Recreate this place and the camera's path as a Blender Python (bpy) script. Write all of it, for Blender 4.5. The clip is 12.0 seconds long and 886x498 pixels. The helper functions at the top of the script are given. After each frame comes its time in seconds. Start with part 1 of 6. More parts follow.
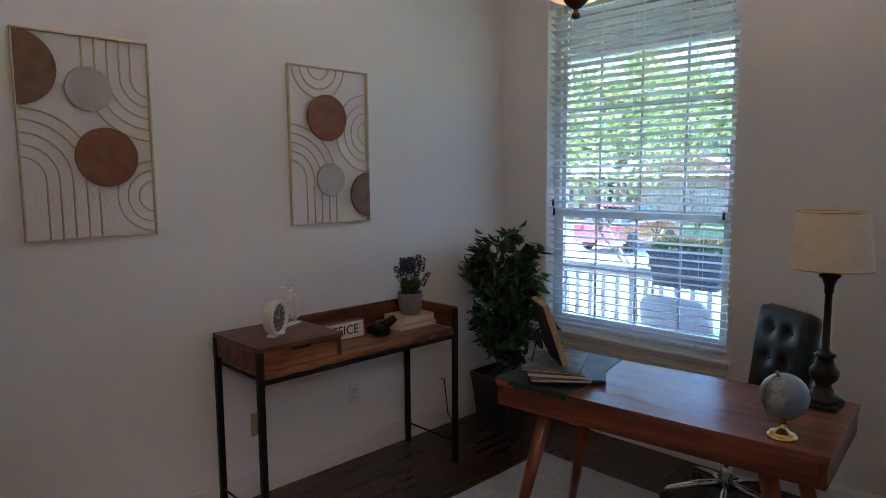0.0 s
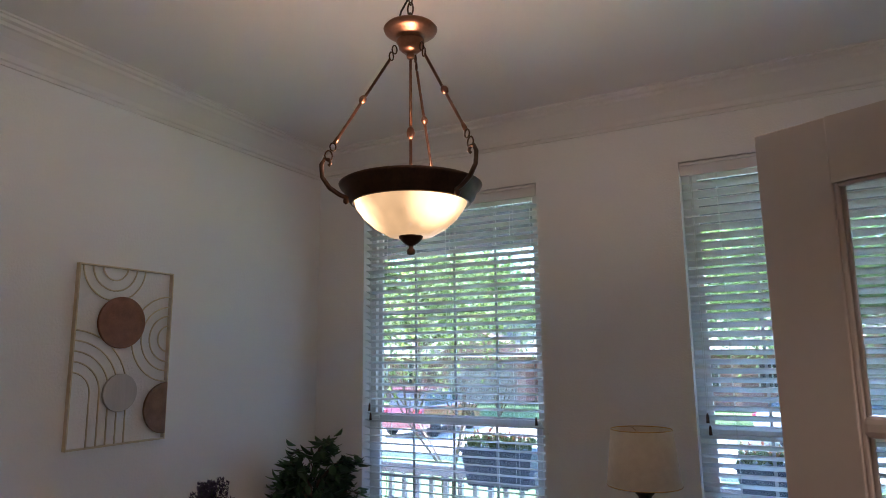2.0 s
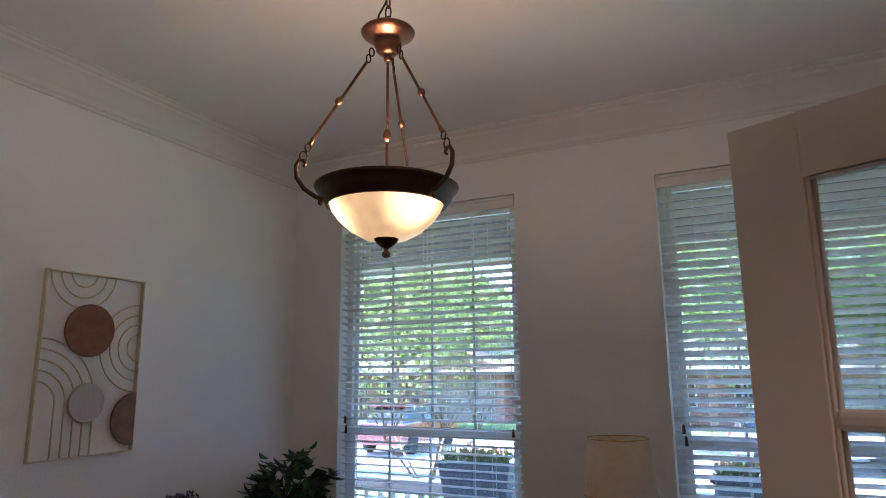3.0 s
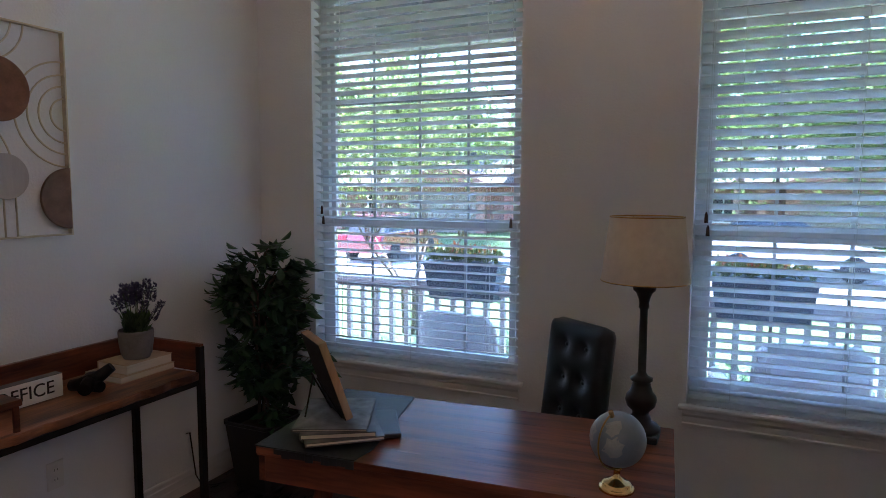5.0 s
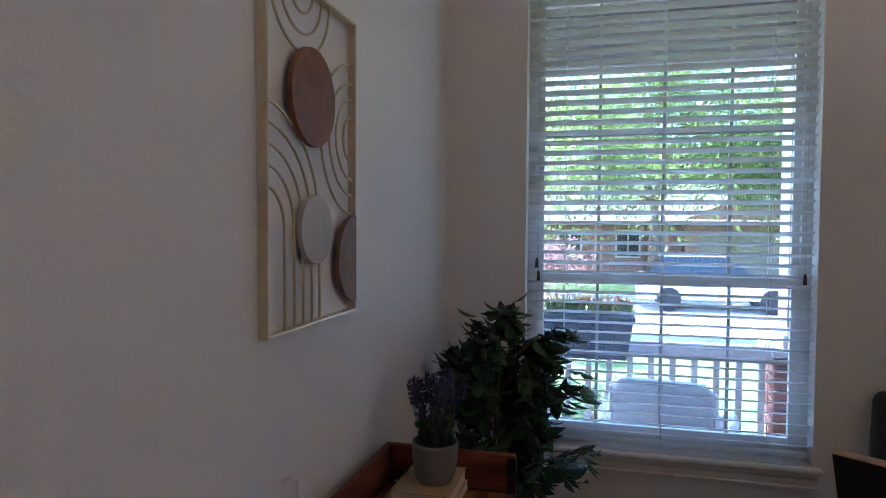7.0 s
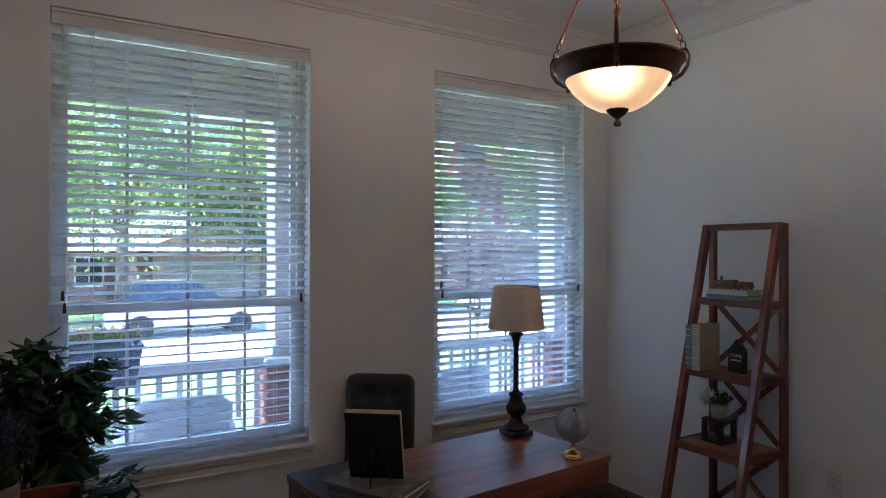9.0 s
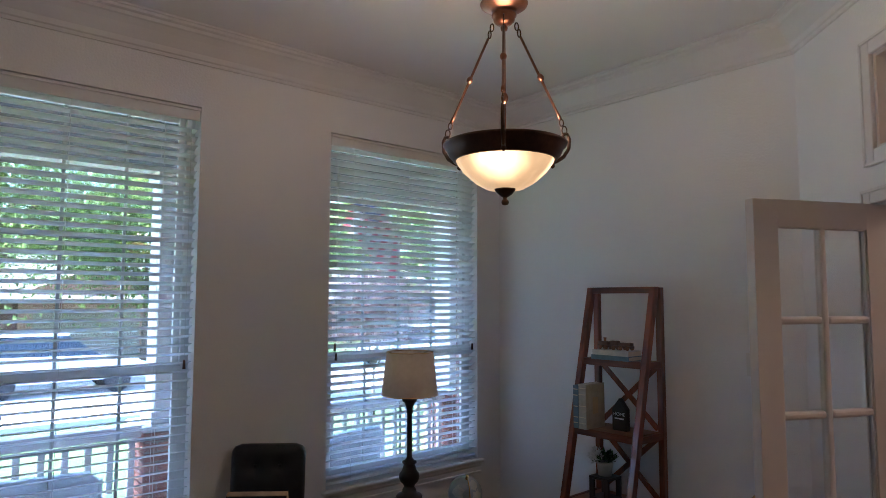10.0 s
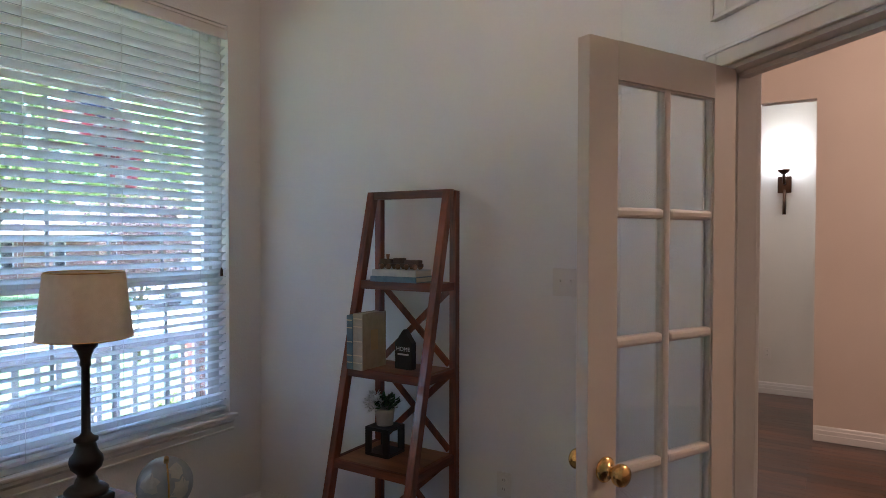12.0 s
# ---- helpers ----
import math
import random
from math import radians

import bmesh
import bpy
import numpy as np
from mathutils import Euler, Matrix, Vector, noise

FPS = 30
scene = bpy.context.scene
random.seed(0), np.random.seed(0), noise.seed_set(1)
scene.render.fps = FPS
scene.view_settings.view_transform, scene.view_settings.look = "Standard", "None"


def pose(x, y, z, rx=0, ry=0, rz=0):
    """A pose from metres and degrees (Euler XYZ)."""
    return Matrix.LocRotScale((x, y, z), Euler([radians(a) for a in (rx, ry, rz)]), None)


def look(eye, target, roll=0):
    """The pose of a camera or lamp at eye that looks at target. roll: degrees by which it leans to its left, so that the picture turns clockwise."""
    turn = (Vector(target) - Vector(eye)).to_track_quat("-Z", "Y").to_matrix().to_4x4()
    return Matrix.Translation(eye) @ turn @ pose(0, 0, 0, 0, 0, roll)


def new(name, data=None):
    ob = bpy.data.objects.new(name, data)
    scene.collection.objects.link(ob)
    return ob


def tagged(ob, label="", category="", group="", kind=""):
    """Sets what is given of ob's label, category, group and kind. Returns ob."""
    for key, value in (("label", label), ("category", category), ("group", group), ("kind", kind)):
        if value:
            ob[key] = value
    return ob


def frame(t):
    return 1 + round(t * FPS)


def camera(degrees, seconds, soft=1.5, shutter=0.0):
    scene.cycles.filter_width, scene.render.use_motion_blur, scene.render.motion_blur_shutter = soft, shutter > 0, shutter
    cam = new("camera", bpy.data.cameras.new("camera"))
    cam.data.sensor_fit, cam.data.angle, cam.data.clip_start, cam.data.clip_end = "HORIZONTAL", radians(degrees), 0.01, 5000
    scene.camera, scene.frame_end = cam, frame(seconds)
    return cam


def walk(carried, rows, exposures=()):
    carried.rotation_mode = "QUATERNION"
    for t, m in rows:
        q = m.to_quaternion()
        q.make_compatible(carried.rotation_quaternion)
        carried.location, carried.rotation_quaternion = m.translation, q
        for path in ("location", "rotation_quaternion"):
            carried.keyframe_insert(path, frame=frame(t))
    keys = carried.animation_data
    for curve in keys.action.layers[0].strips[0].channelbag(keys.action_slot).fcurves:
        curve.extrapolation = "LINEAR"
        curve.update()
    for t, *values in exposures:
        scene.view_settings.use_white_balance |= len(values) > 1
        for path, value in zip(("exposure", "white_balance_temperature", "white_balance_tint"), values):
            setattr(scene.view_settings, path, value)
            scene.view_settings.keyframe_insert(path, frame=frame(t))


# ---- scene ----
cam = camera(69.2, 12.0, soft=0.6)
PATH = [
    (0, (2.832, -3.347, 1.559), (1.412, -1.956, 1.34), -0.4),
    (0.5, (2.728, -3.339, 1.584), (1.504, -1.764, 1.44), -0.3),
    (1, (2.712, -3.331, 1.625), (1.624, -1.653, 1.614), -0.4),
    (1.5, (2.686, -3.339, 1.655), (1.706, -1.604, 1.829), -0.6),
    (2, (2.707, -3.333, 1.706), (1.78, -1.592, 2.034), -0.6),
    (2.5, (2.703, -3.329, 1.721), (1.819, -1.585, 2.142), -0.7),
    (3, (2.706, -3.309, 1.672), (1.84, -1.547, 2.051), -0.5),
    (3.5, (2.694, -3.29, 1.577), (1.837, -1.498, 1.811), -0.5),
    (3.7, (2.663, -3.296, 1.561), (1.823, -1.487, 1.709), -0.4),
    (5.3, (2.28, -2.752, 1.518), (1.448, -0.944, 1.317), 0.3),
    (5.5, (2.104, -2.686, 1.53), (1.265, -0.88, 1.339), 0.2),
    (6, (1.58, -2.656, 1.569), (0.776, -0.832, 1.407), 0.5),
    (6.5, (1.089, -2.767, 1.576), (0.386, -0.897, 1.481), 0.5),
    (6.7, (0.918, -2.793, 1.573), (0.275, -0.901, 1.484), 0.4),
    (8.3, (0.356, -3.168, 1.573), (0.968, -1.265, 1.542), 0.3),
    (8.5, (0.384, -3.197, 1.577), (1.143, -1.347, 1.55), 0.3),
    (9, (0.383, -3.246, 1.599), (1.417, -1.534, 1.606), 0.1),
    (9.5, (0.383, -3.261, 1.654), (1.58, -1.661, 1.737), 0.1),
    (10, (0.39, -3.266, 1.68), (1.677, -1.743, 1.836), 0.1),
    (10.5, (0.423, -3.194, 1.643), (1.772, -1.726, 1.799), 0.1),
    (11, (0.511, -3.047, 1.577), (1.932, -1.642, 1.67), 0.1),
    (11.5, (0.807, -2.92, 1.557), (2.345, -1.642, 1.575), 0.1),
    (12, (1.158, -2.782, 1.541), (2.855, -1.724, 1.505), 0.1),
]
walk(cam, [(t, look(e, g, r)) for t, e, g, r in PATH], [(0, 4.51, 4980, 14), (0.6, 4.31, 5000, 15), (1.4, 4.01, 5050, 17), (2, 4.09, 5100, 18), (3, 4.12, 5100, 18), (6, 4.17, 5020, 19), (8.5, 4.23, 4980, 19), (10.5, 4.12, 5050, 18), (11.4, 4.19, 5150, 18), (12, 4.64, 5350, 18)])
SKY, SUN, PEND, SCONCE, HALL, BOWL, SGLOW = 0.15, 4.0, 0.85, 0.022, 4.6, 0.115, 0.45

# ---- world, sun, exposure ----
SUN_EL, SUN_ROT = 58.0, -75.0
world = bpy.data.worlds.new("world")
scene.world = world
world.use_nodes = True
wn = world.node_tree.nodes
sky = wn.new("ShaderNodeTexSky")
sky.sky_type = "NISHITA"
sky.sun_disc = False
sky.sun_elevation, sky.sun_rotation = radians(SUN_EL), radians(SUN_ROT)
wn["Background"].inputs["Strength"].default_value = SKY
world.node_tree.links.new(sky.outputs[0], wn["Background"].inputs["Color"])
sun_data = bpy.data.lights.new("sun", "SUN")
sun_data.energy, sun_data.angle, sun_data.color = SUN, radians(0.5), (1.0, 0.95, 0.88)
sun = new("sun", sun_data)
sd = Vector((math.sin(radians(SUN_ROT)) * math.cos(radians(SUN_EL)), math.cos(radians(SUN_ROT)) * math.cos(radians(SUN_EL)), math.sin(radians(SUN_EL))))
sun.matrix_world = look(sd * 60, (0, 0, 0))


# ---- materials ----
def mat(name, c1, c2=None, rough=0.6, metal=0.0, scale=8.0, fine=90.0, bump=0.15, spec=0.5, stretch=(1, 1, 1), detail=4.0, vary=0.0, coat=0.0, sheen=0.0, spread=(0.42, 0.92)):
    """A surface with a slow and a fine variation between two colours, relief from both, and a spread between objects."""
    m = bpy.data.materials.new(name)
    m.use_nodes = True
    nt = m.node_tree
    b = nt.nodes["Principled BSDF"]
    c2 = c2 or tuple(v * 0.85 for v in c1)
    tc = nt.nodes.new("ShaderNodeTexCoord")
    mp = nt.nodes.new("ShaderNodeMapping")
    mp.inputs["Scale"].default_value = stretch
    nt.links.new(tc.outputs["Object"], mp.inputs["Vector"])
    n1, n2 = nt.nodes.new("ShaderNodeTexNoise"), nt.nodes.new("ShaderNodeTexNoise")
    for n, s in ((n1, scale), (n2, fine)):
        n.inputs["Scale"].default_value = s
        n.inputs["Detail"].default_value = detail
        nt.links.new(mp.outputs[0], n.inputs["Vector"])
    add = nt.nodes.new("ShaderNodeMath")
    add.operation = "MULTIPLY_ADD"
    add.inputs[1].default_value = 0.35
    nt.links.new(n2.outputs["Fac"], add.inputs[0])
    nt.links.new(n1.outputs["Fac"], add.inputs[2])
    ramp = nt.nodes.new("ShaderNodeValToRGB")
    ramp.color_ramp.elements[0].position, ramp.color_ramp.elements[1].position = spread
    ramp.color_ramp.elements[0].color, ramp.color_ramp.elements[1].color = (*c1, 1), (*c2, 1)
    nt.links.new(add.outputs[0], ramp.inputs[0])
    col = ramp.outputs[0]
    if vary:
        oi = nt.nodes.new("ShaderNodeObjectInfo")
        mr = nt.nodes.new("ShaderNodeMapRange")
        mr.inputs[3].default_value, mr.inputs[4].default_value = 1 - vary, 1 + vary
        nt.links.new(oi.outputs["Random"], mr.inputs[0])
        hs = nt.nodes.new("ShaderNodeHueSaturation")
        nt.links.new(mr.outputs[0], hs.inputs["Value"])
        nt.links.new(col, hs.inputs["Color"])
        col = hs.outputs[0]
    nt.links.new(col, b.inputs["Base Color"])
    rr = nt.nodes.new("ShaderNodeMapRange")
    rr.inputs[3].default_value, rr.inputs[4].default_value = max(rough - 0.08, 0.02), min(rough + 0.1, 1)
    nt.links.new(n1.outputs["Fac"], rr.inputs[0])
    nt.links.new(rr.outputs[0], b.inputs["Roughness"])
    b.inputs["Metallic"].default_value = metal
    b.inputs["Specular IOR Level"].default_value = spec
    b.inputs["Coat Weight"].default_value = coat
    b.inputs["Sheen Weight"].default_value = sheen
    if bump:
        bp = nt.nodes.new("ShaderNodeBump")
        bp.inputs["Strength"].default_value = bump
        bp.inputs["Distance"].default_value = 0.004
        nt.links.new(n2.outputs["Fac"], bp.inputs["Height"])
        nt.links.new(bp.outputs[0], b.inputs["Normal"])
    return m


def wood(name, c1, c2, axis=0, rough=0.4, vary=0.0, coat=0.2, scale=2.2):
    s = [9.0, 9.0, 9.0]
    s[axis] = 0.9
    return mat(name, c1, c2, rough, 0, scale, 14.0, 0.08, stretch=tuple(s), detail=8, vary=vary, coat=coat, spread=(0.5, 0.84))


def glow(name, color, strength, base=(0.9, 0.85, 0.75)):
    m = mat(name, base, tuple(v * 0.93 for v in base), 0.35, 0, 12, 60, 0.05)
    b = m.node_tree.nodes["Principled BSDF"]
    b.inputs["Emission Color"].default_value = (*color, 1)
    b.inputs["Emission Strength"].default_value = strength
    return m


def clear(name, tint=(1, 1, 1), rough=0.0):
    """Thin window glass: mostly passed straight through, with a faint mirror."""
    m = bpy.data.materials.new(name)
    m.use_nodes = True
    nt = m.node_tree
    nt.nodes.remove(nt.nodes["Principled BSDF"])
    tr, gl, mx = nt.nodes.new("ShaderNodeBsdfTransparent"), nt.nodes.new("ShaderNodeBsdfGlossy"), nt.nodes.new("ShaderNodeMixShader")
    tr.inputs[0].default_value = (*tint, 1)
    gl.inputs["Roughness"].default_value = rough
    fr = nt.nodes.new("ShaderNodeLayerWeight")
    pw = nt.nodes.new("ShaderNodeMath")
    pw.operation = "POWER"
    pw.inputs[1].default_value = 4.0
    sc = nt.nodes.new("ShaderNodeMath")
    sc.operation = "MULTIPLY_ADD"
    sc.inputs[1].default_value, sc.inputs[2].default_value = 0.6, 0.075
    nt.links.new(fr.outputs["Facing"], pw.inputs[0])
    nt.links.new(pw.outputs[0], sc.inputs[0])
    nt.links.new(sc.outputs[0], mx.inputs[0])
    nt.links.new(tr.outputs[0], mx.inputs[1])
    nt.links.new(gl.outputs[0], mx.inputs[2])
    nt.links.new(mx.outputs[0], nt.nodes["Material Output"].inputs[0])
    return m


def leafy(name, c1, c2, rough=0.45):
    """Leaves: every island its own green, some light passing through."""
    m = bpy.data.materials.new(name)
    m.use_nodes = True
    nt = m.node_tree
    b = nt.nodes["Principled BSDF"]
    g = nt.nodes.new("ShaderNodeNewGeometry")
    ramp = nt.nodes.new("ShaderNodeValToRGB")
    ramp.color_ramp.elements[0].color, ramp.color_ramp.elements[1].color = (*c1, 1), (*c2, 1)
    nt.links.new(g.outputs["Random Per Island"], ramp.inputs[0])
    nt.links.new(ramp.outputs[0], b.inputs["Base Color"])
    b.inputs["Roughness"].default_value = rough
    tl, mx = nt.nodes.new("ShaderNodeBsdfTranslucent"), nt.nodes.new("ShaderNodeMixShader")
    nt.links.new(ramp.outputs[0], tl.inputs[0])
    mx.inputs[0].default_value = 0.45
    nt.links.new(b.outputs[0], mx.inputs[1])
    nt.links.new(tl.outputs[0], mx.inputs[2])
    nt.links.new(mx.outputs[0], nt.nodes["Material Output"].inputs[0])
    return m


WALL = mat("wall_paint", (0.845, 0.835, 0.82), (0.81, 0.80, 0.785), 0.75, scale=1.3, fine=95, bump=0.45, spec=0.25)
CEIL = mat("ceiling_paint", (0.84, 0.815, 0.79), (0.81, 0.785, 0.76), 0.85, scale=1.5, fine=120, bump=0.25, spec=0.2)
TRIM = mat("trim_paint", (0.77, 0.75, 0.725), (0.72, 0.70, 0.675), 0.4, scale=3, fine=60, bump=0.06)
DOORP = mat("door_paint", (0.70, 0.635, 0.565), (0.655, 0.59, 0.52), 0.42, scale=3, fine=70, bump=0.08)
PEACH = mat("hall_paint", (0.70, 0.60, 0.52), (0.66, 0.56, 0.48), 0.75, scale=1.3, fine=140, bump=0.2, spec=0.25)
HALLW = mat("hall_white_paint", (0.76, 0.74, 0.68), (0.72, 0.70, 0.64), 0.75, scale=1.3, fine=140, bump=0.2, spec=0.25)
PLANK = wood("dark_plank", (0.022, 0.010, 0.006), (0.05, 0.022, 0.013), 1, 0.28, vary=0.35, coat=0.3)
HPLANK = wood("hall_plank", (0.030, 0.014, 0.009), (0.10, 0.048, 0.030), 1, 0.32, vary=0.3, coat=0.3)
hnt = HPLANK.node_tree
hgeo, hmr, hhs = hnt.nodes.new("ShaderNodeNewGeometry"), hnt.nodes.new("ShaderNodeMapRange"), hnt.nodes.new("ShaderNodeHueSaturation")
hmr.inputs[3].default_value, hmr.inputs[4].default_value = 0.6, 1.5
hb = hnt.nodes["Principled BSDF"]
hcol = hb.inputs["Base Color"].links[0].from_socket
hnt.links.new(hgeo.outputs["Random Per Island"], hmr.inputs[0])
hnt.links.new(hmr.outputs[0], hhs.inputs["Value"])
hnt.links.new(hcol, hhs.inputs["Color"])
hnt.links.new(hhs.outputs[0], hb.inputs["Base Color"])
VINYL = mat("white_vinyl", (0.82, 0.82, 0.80), (0.77, 0.77, 0.75), 0.35, scale=5, fine=80, bump=0.03)
SLATM = mat("blind_slat", (0.83, 0.83, 0.81), (0.79, 0.79, 0.77), 0.38, scale=6, fine=60, bump=0.04)
# slats made 60% translucent, added to brighten them and the room
snt = SLATM.node_tree
stl, smx = snt.nodes.new("ShaderNodeBsdfTranslucent"), snt.nodes.new("ShaderNodeMixShader")
stl.inputs[0].default_value = (0.86, 0.87, 0.86, 1)
smx.inputs[0].default_value = 0.6
snt.links.new(snt.nodes["Principled BSDF"].outputs[0], smx.inputs[1])
snt.links.new(stl.outputs[0], smx.inputs[2])
snt.links.new(smx.outputs[0], snt.nodes["Material Output"].inputs[0])
CORD = mat("blind_cord", (0.75, 0.74, 0.70), None, 0.8)
GLASS = clear("window_glass", (0.81, 0.83, 0.825))
DGLASS = clear("door_glass", (0.98, 0.99, 0.985))
WALNUT = wood("acacia_wood", (0.060, 0.014, 0.007), (0.24, 0.066, 0.027), 0, 0.46, coat=0.06)
DESKW = wood("desk_board", (0.075, 0.018, 0.009), (0.27, 0.082, 0.036), 0, 0.34, coat=0.5, vary=0.11)
DESKW.node_tree.nodes["Principled BSDF"].inputs["Coat Roughness"].default_value = 0.2
WALNUT_Y = wood("acacia_wood_cross", (0.045, 0.011, 0.005), (0.21, 0.060, 0.024), 1, 0.42, coat=0.08)
WALNUT_Z = wood("acacia_wood_upright", (0.085, 0.019, 0.008), (0.28, 0.075, 0.030), 2, 0.36, coat=0.25)
LIVE = wood("live_edge_wood", (0.060, 0.018, 0.008), (0.40, 0.165, 0.065), 1, 0.4, coat=0.1, scale=1.5)
SHELFW = wood("shelf_oak", (0.13, 0.052, 0.022), (0.32, 0.15, 0.07), 1, 0.4, coat=0.1)
IRON = mat("black_iron", (0.012, 0.011, 0.010), (0.028, 0.024, 0.02), 0.5, 0.6, 15, 120, 0.15)
BLACK = mat("black_paint", (0.012, 0.012, 0.012), (0.02, 0.019, 0.018), 0.4, scale=12, bump=0.08)
LEATHER = mat("black_leather", (0.009, 0.012, 0.015), (0.018, 0.022, 0.027), 0.34, scale=20, fine=260, bump=0.35)
MATT = mat("slate_leather", (0.013, 0.016, 0.020), (0.026, 0.031, 0.037), 0.42, scale=14, fine=200, bump=0.3)
CHROME = mat("chrome", (0.75, 0.75, 0.76), (0.68, 0.68, 0.70), 0.12, 1.0, 10, 90, 0.0)
BRASS = mat("brass", (0.78, 0.53, 0.20), (0.66, 0.42, 0.14), 0.16, 1.0, 14, 90, 0.02)
OLDBRASS = mat("old_brass", (0.30, 0.20, 0.08), (0.42, 0.28, 0.11), 0.35, 1.0, 14, 90, 0.02)
GOLD = mat("gold_paint", (0.72, 0.63, 0.46), (0.60, 0.51, 0.35), 0.4, 0.7, 20, 120, 0.08)
BRONZE = mat("oil_rubbed_bronze", (0.045, 0.028, 0.020), (0.12, 0.062, 0.036), 0.38, 0.85, 12, 90, 0.08)
COPPER = mat("aged_copper", (0.15, 0.072, 0.042), (0.30, 0.155, 0.092), 0.34, 0.9, 12, 90, 0.06)
DISC_BROWN = wood("brown_disc", (0.18, 0.066, 0.030), (0.27, 0.112, 0.055), 2, 0.55, coat=0)
DISC_TAN = wood("tan_disc", (0.145, 0.075, 0.040), (0.225, 0.124, 0.07), 2, 0.55, coat=0)
DISC_GREY = wood("whitewashed_disc", (0.44, 0.405, 0.39), (0.54, 0.505, 0.49), 1, 0.6, coat=0)
SHADE = mat("linen_shade", (0.66, 0.57, 0.45), (0.58, 0.49, 0.38), 0.9, scale=40, fine=320, bump=0.3, sheen=0.3)
GLOBE = mat("globe_sea", (0.18, 0.24, 0.30), (0.30, 0.36, 0.40), 0.35, scale=9, fine=40, bump=0.03, coat=0.2)
RUG = mat("pale_rug", (0.40, 0.38, 0.36), (0.28, 0.265, 0.25), 0.95, scale=30, fine=240, bump=0.7, sheen=0.4)
PAPER = mat("page_edge", (0.72, 0.65, 0.52), (0.60, 0.53, 0.41), 0.85, fine=300, stretch=(1, 1, 12), bump=0.25)
CREAM = mat("cream_cover", (0.56, 0.44, 0.28), (0.47, 0.36, 0.22), 0.7, scale=12, bump=0.15)
WHITEP = mat("white_enamel", (0.80, 0.79, 0.75), (0.74, 0.73, 0.69), 0.4, bump=0.05)
CONCP = mat("grey_pot", (0.14, 0.13, 0.125), (0.23, 0.215, 0.205), 0.85, scale=14, fine=120, bump=0.4)
LEAF = leafy("ficus_leaf", (0.016, 0.045, 0.024), (0.085, 0.165, 0.070), 0.30)
BARK = mat("bark", (0.10, 0.07, 0.05), (0.19, 0.14, 0.10), 0.9, scale=20, fine=90, bump=0.6)
STEM = leafy("lavender_stem", (0.045, 0.09, 0.04), (0.12, 0.18, 0.085))
FLOWER = leafy("lavender_flower", (0.045, 0.042, 0.085), (0.13, 0.12, 0.22), 0.8)
WHITEFL = leafy("white_petal", (0.70, 0.70, 0.66), (0.82, 0.82, 0.78), 0.7)
PLATE = mat("ivory_plastic", (0.78, 0.755, 0.71), (0.74, 0.715, 0.67), 0.35, bump=0.02)
DPLATE = mat("almond_plastic", (0.42, 0.36, 0.26), (0.38, 0.32, 0.23), 0.4, bump=0.02)
INK = mat("dark_ink", (0.02, 0.02, 0.02), None, 0.7)
BRICK = mat("brick", (0.30, 0.115, 0.075), (0.42, 0.20, 0.14), 0.85, scale=12, fine=80, bump=0.5, vary=0.25)
MORTAR = mat("mortar", (0.42, 0.39, 0.35), (0.34, 0.31, 0.28), 0.9, bump=0.4)
CONCRETE = mat("concrete", (0.42, 0.405, 0.385), (0.35, 0.335, 0.32), 0.9, scale=0.8, fine=30, bump=0.3)
GRASS = mat("lawn", (0.07, 0.12, 0.024), (0.045, 0.085, 0.017), 0.95, scale=1.5, fine=60, bump=0.8)
MULCH = mat("red_mulch", (0.20, 0.075, 0.045), (0.11, 0.04, 0.025), 0.95, scale=9, fine=70, bump=1.0)
EXTW = mat("exterior_white", (0.80, 0.80, 0.79), (0.74, 0.74, 0.73), 0.5, scale=4, bump=0.08)
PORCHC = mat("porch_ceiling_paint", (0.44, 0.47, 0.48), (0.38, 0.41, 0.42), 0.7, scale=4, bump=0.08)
DECKW = mat("weathered_white", (0.64, 0.66, 0.69), (0.56, 0.58, 0.61), 0.6, scale=6, bump=0.15)
PLANTER = mat("slate_planter", (0.105, 0.125, 0.165), (0.08, 0.10, 0.135), 0.6, scale=8, bump=0.1)
TREE1 = leafy("tree_leaf", (0.09, 0.14, 0.032), (0.25, 0.33, 0.08), 0.6)
TREE2 = leafy("spring_leaf", (0.10, 0.14, 0.03), (0.25, 0.29, 0.08), 0.6)
TREE3 = leafy("plum_leaf", (0.16, 0.075, 0.07), (0.30, 0.18, 0.155), 0.6)
PLUMD = leafy("dark_plum_leaf", (0.06, 0.035, 0.035), (0.17, 0.10, 0.09), 0.5)
BLOOM = leafy("porch_flower", (0.45, 0.06, 0.04), (0.65, 0.45, 0.10), 0.7)
ROOF = mat("roof_shingle", (0.10, 0.09, 0.085), (0.16, 0.145, 0.135), 0.9, scale=6, fine=30, bump=0.6)
HBRICK = mat("house_brick", (0.27, 0.145, 0.115), (0.36, 0.215, 0.175), 0.9, scale=5, fine=14, bump=0.4)
HGLASS = mat("dark_window", (0.02, 0.025, 0.03), None, 0.08, bump=0)
CARW = mat("white_car_paint", (0.78, 0.79, 0.80), (0.74, 0.75, 0.76), 0.2, coat=1.0, bump=0, scale=3)
CARR = mat("red_car_paint", (0.17, 0.025, 0.028), (0.15, 0.02, 0.022), 0.2, coat=1.0, bump=0, scale=3)
TYRE = mat("tyre", (0.02, 0.02, 0.02), None, 0.85, fine=60)


